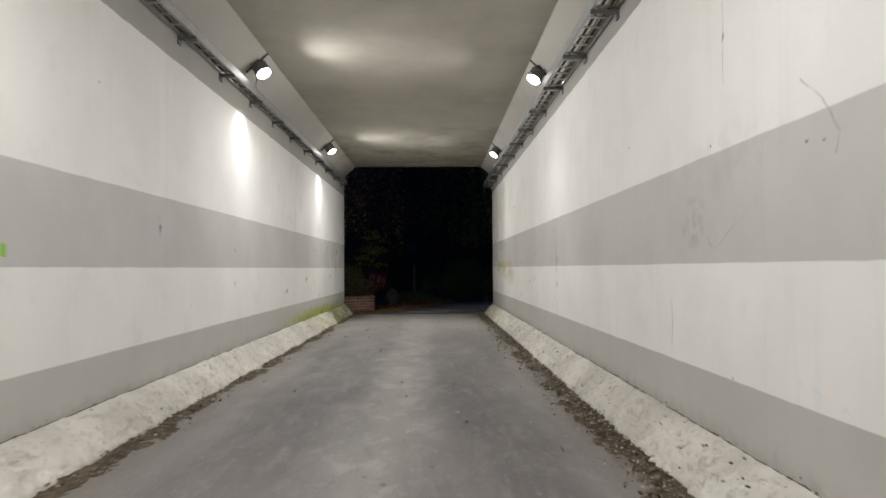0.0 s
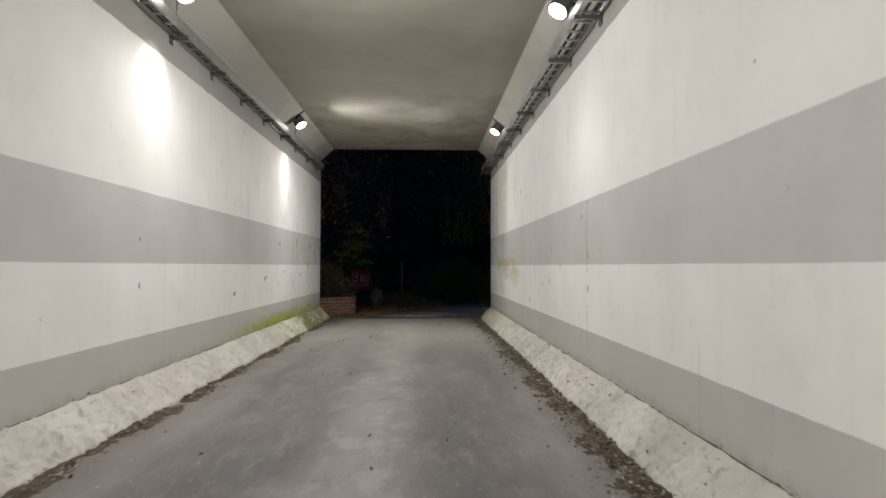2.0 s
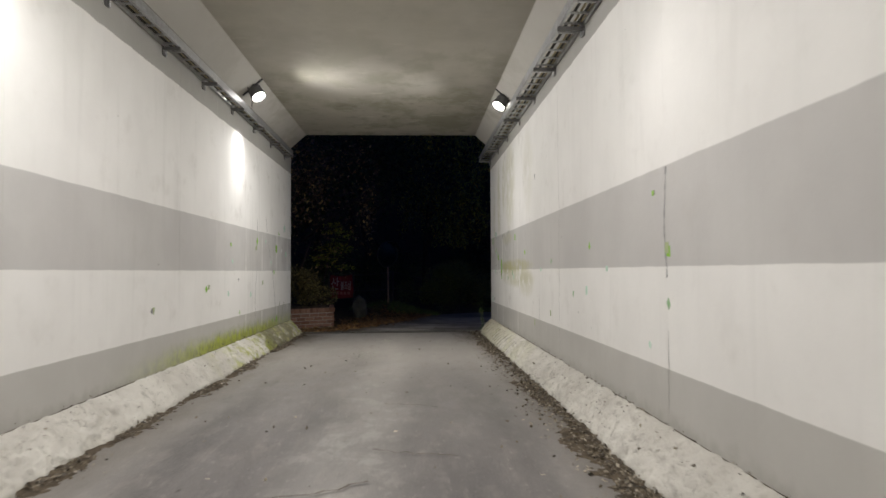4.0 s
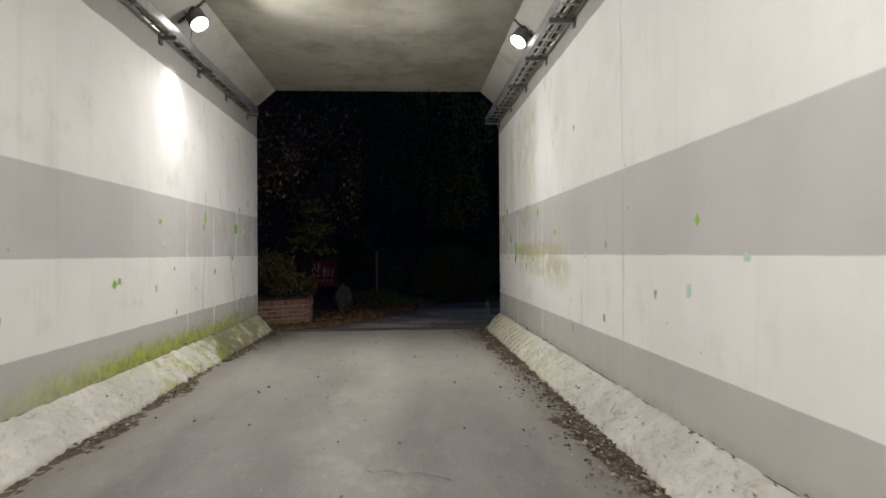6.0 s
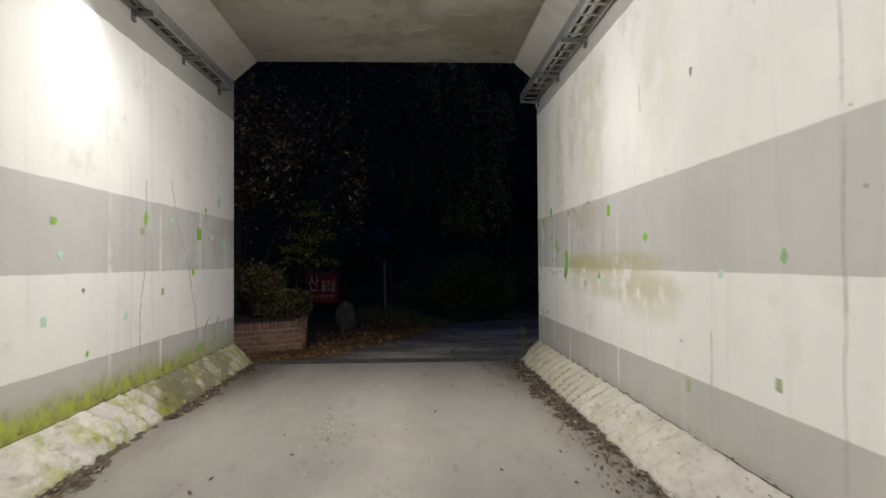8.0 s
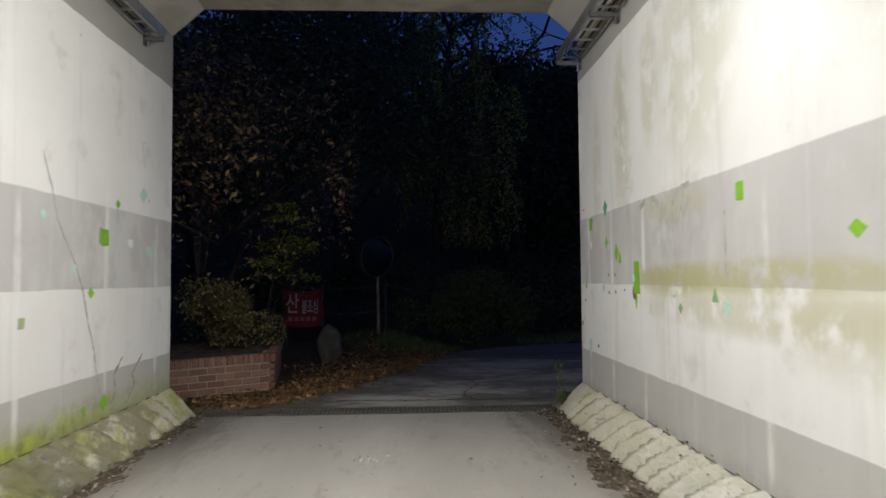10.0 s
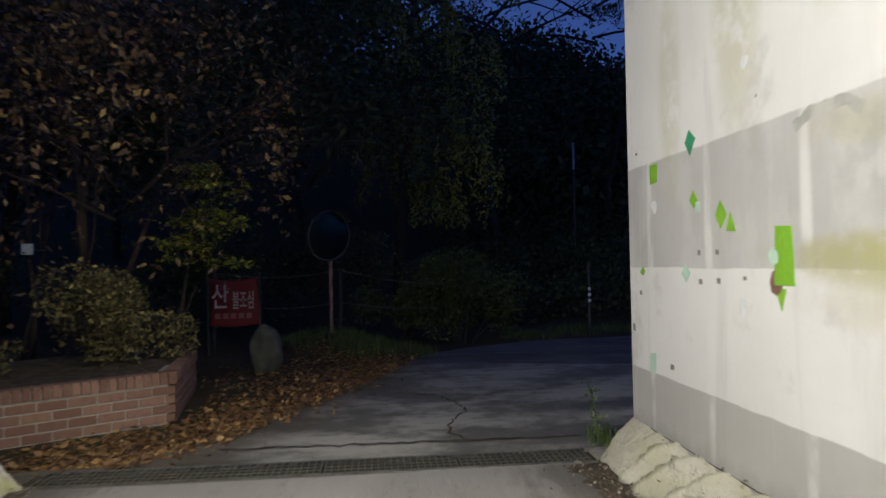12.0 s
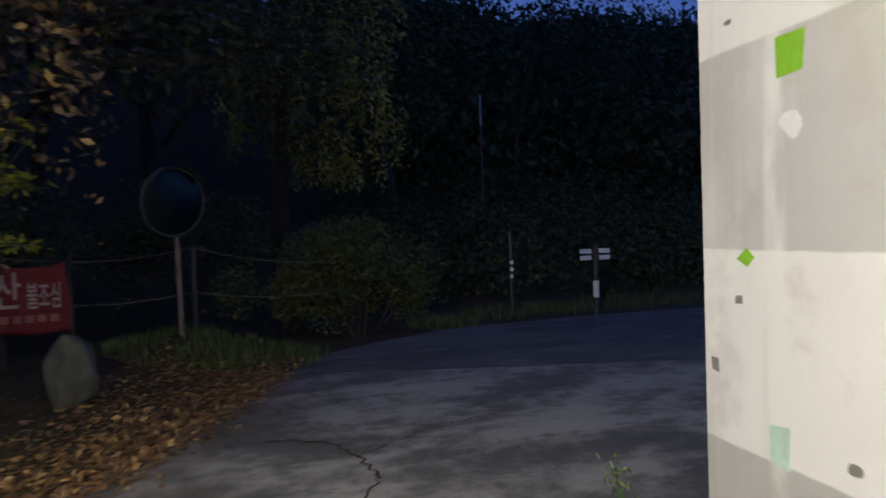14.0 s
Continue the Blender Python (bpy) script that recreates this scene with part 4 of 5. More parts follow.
def leaf_mesh(name, places, sizes, material, parent=None, long=1.9, flat=0.0, droop=0.0, seed=0):
    """Many small folded leaves at the given places as one mesh."""
    r = np.random.RandomState(seed)
    n = len(places)
    p = np.asarray(places, float)
    a = r.normal(size=(n, 3))
    a[:, 2] = a[:, 2] * (1 - flat) - droop
    a /= np.linalg.norm(a, axis=1)[:, None] + 1e-9
    b = r.normal(size=(n, 3))
    b[:, 2] *= 1 - flat
    b -= a * (a * b).sum(1)[:, None]
    b /= np.linalg.norm(b, axis=1)[:, None] + 1e-9
    c = np.cross(a, b)
    s = np.asarray(sizes, float)[:, None]
    verts = np.stack([p, p + a * s * long * 0.45 + b * s * 0.5 + c * s * 0.12, p + a * s * long, p + a * s * long * 0.45 - b * s * 0.5 + c * s * 0.12], 1).reshape(-1, 3)
    i = np.arange(n) * 4
    faces = np.concatenate([np.stack([i, i + 1, i + 2], 1), np.stack([i, i + 2, i + 3], 1)]).tolist()
    me = bpy.data.meshes.new(name)
    me.from_pydata(verts.tolist(), [], faces)
    me.materials.append(material)
    ob = new(name, me)
    if parent:
        ob.parent = parent
    return ob


def grow(bm, start, way, length, radius, depth, rnd, tips, spread_angle=38, up=0.12, kids=3, droop=0.0):
    """Branches, drawn as tubes; twigs are gathered in tips."""
    p, d = Vector(start), Vector(way).normalized()
    pts, rad = [p.copy()], [radius]
    n = 4
    for i in range(n):
        d = (d + Vector((rnd.gauss(0, 0.13), rnd.gauss(0, 0.13), rnd.gauss(0, 0.08) + up - droop * (3 - depth)))).normalized()
        p = p + d * length / n
        pts.append(p.copy())
        rad.append(radius * (1 - 0.5 * (i + 1) / n))
    tube(bm, pts, rad, 6 if depth > 1 else 4)
    if depth <= 1:
        tips.extend(pts[1:])
    if depth == 0:
        return
    for k in range(kids):
        i = rnd.choice((2, 3, 4, 4)) if k else 4
        axis = d.orthogonal().normalized()
        axis.rotate(Matrix.Rotation(rnd.uniform(0, 6.283), 3, d))
        w = d.copy()
        w.rotate(Matrix.Rotation(radians(rnd.uniform(0.5, 1.2) * spread_angle), 3, axis))
        grow(bm, pts[i], w, length * rnd.uniform(0.58, 0.82), rad[i] * 0.72, depth - 1, rnd, tips, spread_angle, up, kids, droop)


def tree(name, base, stems, label, material, leaves, size, seed, bark=None, depth=3, scatter=0.25, long=1.9, droop=0.0, up=0.12, kids=3, spread_angle=38, hang=0.0, keep=None):
    rnd = random.Random(seed)
    root = empty(name, pose(*base), label, "tree")
    bm, tips = bmesh.new(), []
    for off, way, length, radius in stems:
        grow(bm, off, way, length, radius, depth, rnd, tips, spread_angle, up, kids, droop)
    part("trunk", bm, bark or BARK, root, smooth=True)
    pts, sizes = [], []
    for i in range(leaves):
        t = rnd.choice(tips)
        h = rnd.random() ** 2 * hang
        q = (t.x + rnd.gauss(0, scatter), t.y + rnd.gauss(0, scatter), t.z + rnd.gauss(0, scatter * 0.8) - h)
        if keep and not keep(*q):
            continue
        pts.append(q)
        sizes.append(size * rnd.uniform(0.55, 1.25))
    leaf_mesh("crown", pts, sizes, material, root, long, 0.2, droop * 2, seed)
    return root


def bush(name, base, rx, ry, rz, leaves, size, material, label, seed, category="bush"):
    rnd = random.Random(seed)
    root = empty(name, pose(*base), label, category)
    bm = bmesh.new()
    lumps = [(rnd.uniform(-0.75, 0.75) * rx, rnd.uniform(-0.75, 0.75) * ry, rnd.uniform(0.35, 0.85) * rz, rnd.uniform(0.3, 0.55)) for _ in range(9)]
    for x, y, z, s in lumps:
        tube(bm, [(x * 0.2, y * 0.2, -0.05), (x * 0.6, y * 0.6, z * 0.5), (x, y, z), (x * 1.15 + rnd.gauss(0, 0.1), y * 1.15, z + 0.2 * rz)], [0.014, 0.011, 0.007, 0.003], 5)
    part("woody_base", bm, BARK, root)
    pts, sizes = [], []
    for i in range(leaves):
        x, y, z, s = rnd.choice(lumps)
        v = Vector((rnd.gauss(0, 1), rnd.gauss(0, 1), rnd.gauss(0, 1))).normalized() * (rnd.random() ** 0.35) * s
        q = (x + v.x * rx, y + v.y * ry, max(0.02, z + v.z * rz * 0.8))
        pts.append(q)
        sizes.append(size * rnd.uniform(0.6, 1.3))
    leaf_mesh("foliage", pts, sizes, material, root, 1.8, 0.1, 0, seed)
    return root


# slender many-stemmed tree behind the planter
tree("autumn_tree", (-3.2, 25.2, 0.2), [((0, 0, 0), (0.15, -0.02, 1), 2.9, 0.085), ((0.04, 0.02, 0), (0.26, 0.0, 1), 2.6, 0.055), ((-0.05, 0, 0), (0.05, -0.1, 1), 2.5, 0.04), ((0.36, -0.05, 2.0), (0.75, -0.45, 0.6), 1.5, 0.035), ((0.3, -0.05, 1.9), (-0.7, -0.7, 0.55), 1.5, 0.03), ((0.36, 0, 2.2), (0.2, -0.95, 0.5), 1.3, 0.03)],
     "slender multi-stemmed tree with sparse yellowing leaves behind the planter", LEAF_AUTUMN, 6000, 0.056, 11, BARK_PALE, 3, 0.24, 2.0, 0.02, 0.03, 4, 38, 1.3, lambda x, y, z: x < 2.6 and y > -2.3 and (x < 1.4 or y > -1.0))


def leafy_sapling(base, seed):
    """A young tree whose near-level boughs carry leaves in flat tiers."""
    rnd = random.Random(seed)
    root = empty("leafy_sapling", pose(*base), "young yellow-green sapling with level tiers of leaves", "tree")
    stems = []
    for top in ((0.77, -0.25, 2.75), (0.44, 0.0, 2.55), (1.10, -0.2, 2.25)):
        pts = [Vector((top[0] * t ** 2, top[1] * t, -0.1 + (top[2] + 0.1) * t)) + Vector((rnd.gauss(0, 0.02), rnd.gauss(0, 0.02), 0)) for t in (0, 0.2, 0.4, 0.6, 0.8, 1)]
        part("stem", tube(bmesh.new(), pts, [0.024, 0.021, 0.018, 0.014, 0.010, 0.005], 6), BARK, root, smooth=True)
        stems.append(pts)
    spots, sizes = [], []
    for i in range(34):
        pts = rnd.choice(stems)
        t = rnd.uniform(2.6, 4.9)
        a = pts[int(t)].lerp(pts[int(t) + 1], t % 1)
        turn, reach = rnd.uniform(0, 6.283), rnd.uniform(0.35, 0.85) * (1.15 - 0.12 * t)
        way = Vector((math.cos(turn), math.sin(turn) * 0.8, 0))
        bough = [a + way * reach * q + Vector((0, 0, 0.10 * math.sin(2.2 * q) - 0.05 * q * q)) for q in (0, 0.35, 0.7, 1)]
        part("bough", tube(bmesh.new(), bough, [0.008, 0.006, 0.004, 0.002], 4), BARK, root)
        for k in range(46):
            q = rnd.random() ** 0.7 * 2.98
            b = bough[int(q)].lerp(bough[int(q) + 1], q % 1)
            spots.append((b.x + rnd.gauss(0, 0.085), b.y + rnd.gauss(0, 0.085), b.z + rnd.gauss(0, 0.022)))
            sizes.append(0.042 * rnd.uniform(0.6, 1.3))
    leaf_mesh("foliage", spots, sizes, LEAF_GREEN, root, 2.1, 0.55, 0.25, seed)


leafy_sapling((-2.2, 25.4, 0.3), 12)
tree("slim_tree", (-4.5, 26.4, 0.2), [((0, 0, 0), (0.03, -0.05, 1), 3.0, 0.05), ((-0.15, 0, 0), (-0.12, 0, 1), 2.8, 0.04)], "slim dark tree standing behind the planter", LEAF_AUTUMN, 2200, 0.06, 13, BARK_PALE, 3, 0.22)
bush("planter_bush", (-2.3, 23.75, 0.40), 0.84, 0.68, 0.98, 5400, 0.032, LEAF_OLIVE, "olive-brown small-leaved bush growing in the brick planter", 21)
bush("planter_bush", (-3.75, 23.2, 0.40), 0.6, 0.5, 0.35, 1100, 0.030, LEAF_OLIVE, "low olive-brown bush growing in the brick planter", 22)
# drooping tree behind the mirror
def drooping_tree(base, seed):
    """A tall tree whose limbs arch over and let long leafy strands hang."""
    rnd = random.Random(seed)
    root = empty("drooping_tree", pose(*base), "tall tree with hanging strands of yellow-green foliage", "tree")
    bole = [Vector((0, 0, -0.2)), Vector((0.05, -0.05, 2.0)), Vector((0.25, -0.1, 4.2)), Vector((0.35, -0.1, 6.4)), Vector((0.6, 0, 8.6))]
    part("trunk", tube(bmesh.new(), bole, [0.2, 0.17, 0.13, 0.09, 0.04], 9), BARK, root, smooth=True)
    spots, sizes = [], []
    for i in range(26):
        t = rnd.uniform(1.2, 3.9)
        a = bole[int(t)].lerp(bole[int(t) + 1], t % 1)
        turn, reach = rnd.uniform(0, 6.283), rnd.uniform(1.1, 2.6)
        if math.cos(turn) < -0.3:
            reach *= 0.65
        way, rise = Vector((math.cos(turn), 0.8 * math.sin(turn), 0)), rnd.uniform(0.5, 1.1)
        limb = [a + way * reach * q + Vector((0, 0, rise * math.sin(2.3 * q) - 0.9 * q ** 3)) for q in (0, 0.2, 0.4, 0.6, 0.8, 1)]
        part("limb", tube(bmesh.new(), limb, [0.055, 0.045, 0.035, 0.025, 0.016, 0.008], 6), BARK, root, smooth=True)
        for k in range(11):
            q = rnd.random() ** 0.6 * 4.98
            b = limb[int(q)].lerp(limb[int(q) + 1], q % 1)
            dx, dy, fall = rnd.gauss(0, 0.22), rnd.gauss(0, 0.22), rnd.uniform(0.5, 1.75)
            n = int(fall * 30)
            for m in range(n):
                f = m / n
                z = b.z + 0.12 - fall * f
                if z < 1.9:
                    break
                spots.append((b.x + dx * (0.4 + f) + rnd.gauss(0, 0.055), b.y + dy * (0.4 + f) + rnd.gauss(0, 0.055), z + rnd.gauss(0, 0.03)))
                sizes.append(0.062 * rnd.uniform(0.55, 1.25))
    leaf_mesh("crown", spots, sizes, LEAF_DROOP, root, 2.3, 0.1, 0.9, seed)


drooping_tree((1.0, 32.6, 0.5), 31)
WOOD = [(-9.5, 31, 9.5, 41), (-6.5, 29.5, 8.0, 42), (-4.0, 33, 10.5, 43), (-1.5, 36, 11.0, 44), (-12.5, 35, 11, 46), (-2.8, 42, 13, 47), (-7.5, 38, 12, 48)]
for i, (x, y, h, seed) in enumerate(WOOD):
    tree("woodland_tree", (x, y, ground_z(x, y) - 0.1), [((0, 0, 0), (0.05, -0.05, 1), h * 0.45, 0.17), ((0, 0, h * 0.25), (0.6, -0.3, 0.7), h * 0.3, 0.08), ((0, 0, h * 0.3), (-0.6, -0.3, 0.6), h * 0.3, 0.08)],
         "tall dark woodland tree at dusk", LEAF_DARK, 11500, 0.088, seed, BARK, 3, 0.42, 2.0, 0.03, 0.04, 4, 50)
tree("tall_pine", (4.3, 37.5, ground_z(4.3, 37.5) - 0.1), [((0, 0, 0), (-0.04, -0.02, 1), 9.0, 0.17), ((-0.2, -0.1, 5.4), (-0.9, -0.4, 0.22), 3.4, 0.06), ((-0.2, 0, 5.8), (0.9, -0.4, 0.18), 3.4, 0.05), ((-0.25, 0, 6.6), (-0.8, -0.6, 0.3), 3.2, 0.05), ((-0.25, 0, 6.9), (0.8, -0.6, 0.25), 3.6, 0.05), ((-0.3, 0, 7.8), (-0.9, -0.3, 0.3), 3.0, 0.05), ((-0.3, 0, 8.0), (0.9, -0.2, 0.25), 3.0, 0.05)],
     "tall pine with flat spreading boughs against the sky", LEAF_DARK, 15000, 0.055, 48, BARK, 3, 0.20, 3.4, 0.0, -0.02, 3, 40, 0, lambda x, y, z: z > 3.4)
gz = ground_z(8.2, 38.5)
tree("tall_pine", (8.2, 38.5, gz - 0.1), [((0, 0, 0), (-0.03, -0.02, 1), 11.5 - gz, 0.09), ((-0.2, 0, 9.0 - gz), (-0.9, -0.4, 0.2), 3.0, 0.05), ((-0.2, 0, 9.2 - gz), (0.9, -0.4, 0.15), 2.8, 0.05), ((-0.25, 0, 9.8 - gz), (-0.9, -0.2, 0.25), 2.8, 0.05), ((-0.25, 0, 10.2 - gz), (0.8, -0.5, 0.2), 2.6, 0.05)],
     "tall pine with flat spreading boughs against the sky", LEAF_DARK, 9000, 0.055, 49, BARK, 3, 0.20, 3.4, 0.0, -0.02, 3, 40, 0, lambda x, y, z: z > 8.8 - gz)
bush("roadside_bush", (2.0, 28.6, 0.0), 1.15, 0.8, 1.5, 9000, 0.036, LEAF_MID, "dense dark green bush at the roadside", 51)
bush("roadside_bush", (0.9, 29.2, 0.1), 1.0, 0.9, 1.35, 7000, 0.036, LEAF_MID, "dense dark green bush at the roadside", 52)
bush("roadside_bush", (-3.2, 28.6, 0.3), 1.5, 1.0, 1.9, 4000, 0.05, LEAF_DARK, "dense dark green bush at the roadside", 53)
bush("roadside_bush", (-0.8, 30.2, 0.3), 1.6, 1.0, 2.0, 4500, 0.05, LEAF_DARK, "dense dark green bush at the roadside", 54)
bush("roadside_bush", (-6.5, 27.3, 0.3), 1.6, 1.0, 2.0, 3500, 0.05, LEAF_DARK, "dense dark green bush at the roadside", 55)

# wooded hillside: crowns beyond counting
rng = np.random.RandomState(7)
pts, sizes = [], []
for i in range(940):
    cx, cy = rng.uniform(-70, 90), rng.uniform(39, 100)
    if i >= 640:
        cx, cy = rng.uniform(4, 36), rng.uniform(39.5, 66)
    if cy < 46 and cx < 3:
        cy += 10
    cz, cr = ground_z(cx, cy), rng.uniform(1.6, 3.3)
    m = 230 if i < 640 else 420
    v = rng.normal(size=(m, 3))
    v /= np.linalg.norm(v, axis=1)[:, None]
    v *= (rng.rand(m) ** 0.3)[:, None] * cr * (0.75 + 0.35 * rng.rand(m))[:, None]
    pts.append(np.array([cx, cy, cz + cr * 0.9]) + v * np.array([1, 1, 1.15]))
    sizes.append(rng.uniform(0.13, 0.30, m))
for i in range(230):
    # shrubs at the foot of the slope
    cx = rng.uniform(2.6, 18)
    cy = rng.uniform(31.4, 39.5)
    cr, m = rng.uniform(0.45, 1.15), 190
    v = rng.normal(size=(m, 3))
    v /= np.linalg.norm(v, axis=1)[:, None]
    v *= (rng.rand(m) ** 0.35)[:, None] * cr
    pts.append(np.array([cx, cy, ground_z(cx, cy) + cr * 0.55]) + v)
    sizes.append(rng.uniform(0.05, 0.12, m))
hill_wood = leaf_mesh("far_wood", np.concatenate(pts), np.concatenate(sizes), LEAF_DARK, None, 1.6, 0.1, 0, 8)
tagged(hill_wood, "dark wooded hillside under the evening sky", "woods", kind="stuff")

# grass round the mirror's foot and along the lane
def grass(name, spots, count, height, label, seed):
    rnd = random.Random(seed)
    bm = bmesh.new()
    for i in range(count):
        cx, cy, r = rnd.choice(spots)
        a, q = rnd.uniform(0, 6.283), r * math.sqrt(rnd.random())
        x, y = cx + q * math.cos(a), cy + q * math.sin(a)
        z = ground_z(x, y) if y > 21.5 else 0.0
        h, b = height * rnd.uniform(0.4, 1.2), rnd.uniform(0, 6.283)
        lean = h * rnd.uniform(0.1, 0.6)
        u, w = Vector((math.cos(b), math.sin(b), 0)), Vector((-math.sin(b), math.cos(b), 0)) * 0.006
        o = Vector((x, y, z - 0.01))
        vs = [bm.verts.new(o - w), bm.verts.new(o + w), bm.verts.new(o + u * lean * 0.35 + Vector((0, 0, h * 0.6)) + w * 0.7), bm.verts.new(o + u * lean * 0.35 + Vector((0, 0, h * 0.6)) - w * 0.7), bm.verts.new(o + u * lean + Vector((0, 0, h)))]
        bm.faces.new(vs[:4])
        bm.faces.new((vs[3], vs[2], vs[4]))
    return tagged(part(name, bm, GRASS), label, "grass", kind="stuff")


grass("verge_grass", [(-0.3, 27.1, 0.7), (0.3, 27.0, 0.5), (0.1, 26.7, 0.4), (0.9, 27.3, 0.5), (-1.0, 27.6, 0.6), (3.4, 29.2, 0.6), (4.6, 29.9, 0.7), (5.8, 30.0, 0.7), (7, 30.1, 0.8), (8.2, 30.2, 0.8)], 5200, 0.17, "tufts of green roadside grass", 61)
grass("corner_grass", [(2.22, 21.5, 0.13), (2.32, 21.75, 0.16), (2.35, 21.35, 0.08)], 260, 0.15, "tuft of grass at the wall corner", 62)


def weed():
    root = empty("tall_weed", pose(2.14, 21.40, 0.0), "thin pale weed growing at the wall corner", "weed")
    rnd = random.Random(5)
    pts = [Vector((0, 0, -0.02)), Vector((0.01, 0, 0.14)), Vector((-0.015, 0.01, 0.28)), Vector((-0.04, 0.0, 0.42)), Vector((-0.05, 0, 0.48))]
    part("stem", tube(bmesh.new(), pts, [0.007, 0.006, 0.005, 0.004, 0.002], 6), GRASS, root)
    leaves = []
    for i in range(90):
        t = rnd.uniform(0.25, 1) * 4
        a = pts[min(3, int(t))].lerp(pts[min(4, int(t) + 1)], t % 1)
        leaves.append((a.x + rnd.gauss(0, 0.025), a.y + rnd.gauss(0, 0.025), a.z + rnd.gauss(0, 0.02)))
    leaf_mesh("leaves", leaves, [rnd.uniform(0.011, 0.021) for _ in leaves], GRASS, root, 2.6, 0.3, 0, 3)


weed()


# ---- fallen leaves, soil and litter ----
def fallen(name, count, spot, size, material, label, seed):
    rnd = random.Random(seed)
    pts, sizes = [], []
    while len(pts) < count:
        q = spot(rnd)
        if q:
            pts.append(q)
            sizes.append(size * rnd.uniform(0.5, 1.3))
    return tagged(leaf_mesh(name, pts, sizes, material, None, 1.7, 0.78, 0, seed), label, "leaves", kind="stuff")


def on_verge(rnd):
    y = rnd.uniform(21.4, 27.0)
    off = abs(rnd.gauss(0, 0.85)) - 0.2
    x = road_left(y) - off + rnd.gauss(0, 0.30 if rnd.random() < 0.2 else 0.08)
    wall_x = min(-3.65 + (y - 21.39) * 1.45, -1.46)
    if y < 24.6 and x < wall_x:
        return None
    if y < 21.5 and x < -2.3:
        return None
    return (x, y, max(ground_z(x, y), 0.012 if x > road_left(y) else -0.02) + 0.004 + 0.03 * rnd.random() * smooth(0, 0.8, off))


fallen("fallen_leaves", 7200, on_verge, 0.042, LEAF_DEAD, "drift of brown and orange fallen leaves on the verge", 71)


def soil_strip(side):
    """Swept-up soil between haunch and roadway, breaking off into patches."""
    def at(u, v):
        y = Y0 + 1 + (Y1 - 0.1 - Y0 - 1) * v
        wide = (0.40 if side > 0 else 0.30) + 0.10 * noise.noise(Vector((y * 0.5, side * 5, 0)))
        x = 2.06 - wide * u
        n = noise.noise(Vector((y * 1.3, side * 9, u))) * 0.55 + noise.noise(Vector((y * 5, u * 3, side))) * 0.5 + noise.noise(Vector((y * 16, u * 8, side * 2))) * 0.42
        h = (0.30 if side > 0 else 0.16) + n - 1.15 * u ** 1.6 + (0.2 if y < 9.5 and side < 0 else 0) + 0.25
        return Vector((side * x, y, max(-0.02, min(0.022, 0.022 * h * 1.6)) + 0.004 * noise.noise(Vector((y * 30, u * 20, 4)))))
    bm = grid(bmesh.new(), 12, 1100, at)
    bmesh.ops.recalc_face_normals(bm, faces=bm.faces)
    return tagged(part("soil_strip", bm, SOIL, smooth=True), "dark soil swept against the haunch", "soil", kind="stuff")


soil_strip(-1)
soil_strip(1)


def in_gutter(rnd):
    side = rnd.choice((-1, 1, 1))
    y = rnd.uniform(1.5, 21.0)
    x = 2.02 - abs(rnd.gauss(0, 0.17 if side > 0 else 0.11))
    if side < 0 and noise.noise(Vector((y * 1.3, -9, 0.3))) < -0.15:
        return None
    return (side * x, y, 0.018 + 0.02 * rnd.random())


fallen("gutter_litter", 7000, in_gutter, 0.022, LITTER, "dead leaves and crumbs lying in the gutter", 72)


def on_floor(rnd):
    return (rnd.uniform(-1.7, 1.7), rnd.uniform(2, 21), 0.014)


fallen("scattered_leaves", 170, on_floor, 0.026, LITTER, "a few dead leaves scattered over the roadway", 73)


def on_haunch(rnd):
    side, u, y = rnd.choice((-1, 1, 1)), rnd.random() ** 0.6, rnd.uniform(2, 20.5)
    return (side * (1.985 + 0.315 * u), y, 0.02 + 0.34 * u)


fallen("haunch_litter", 420, on_haunch, 0.018, LITTER, "bits of twig and leaf lying on the haunch", 74)


def on_joint(rnd):
    side, y = rnd.choice((-1, 1, 1)), rnd.uniform(1.5, 20.5)
    return (side * (2.27 + 0.02 * rnd.random()), y, 0.315 + 0.03 * rnd.random() ** 2)


fallen("joint_litter", 420, on_joint, 0.014, LITTER, "crumbs of soil and moss caught in the wall joint", 75)


def chip_spot(rnd):
    return (0.02 + rnd.gauss(0, 0.09), 19.06 + rnd.gauss(0, 0.06), 0.010 + 0.006 * rnd.random())


CHIP = plain("broken_concrete", (0.42, 0.41, 0.36), 0.9, 0, 0.2, 40)


def scuff_spot(rnd):
    return (-0.36 + rnd.gauss(0, 0.09), 16.9 + rnd.gauss(0, 0.45), 0.011 + 0.003 * rnd.random())


fallen("pale_scuffs", 150, scuff_spot, 0.020, CHIP, "pale flakes worn off the roadway surface", 77)
fallen("concrete_chips", 60, chip_spot, 0.022, CHIP, "crumbled pale concrete chips on the roadway", 76)


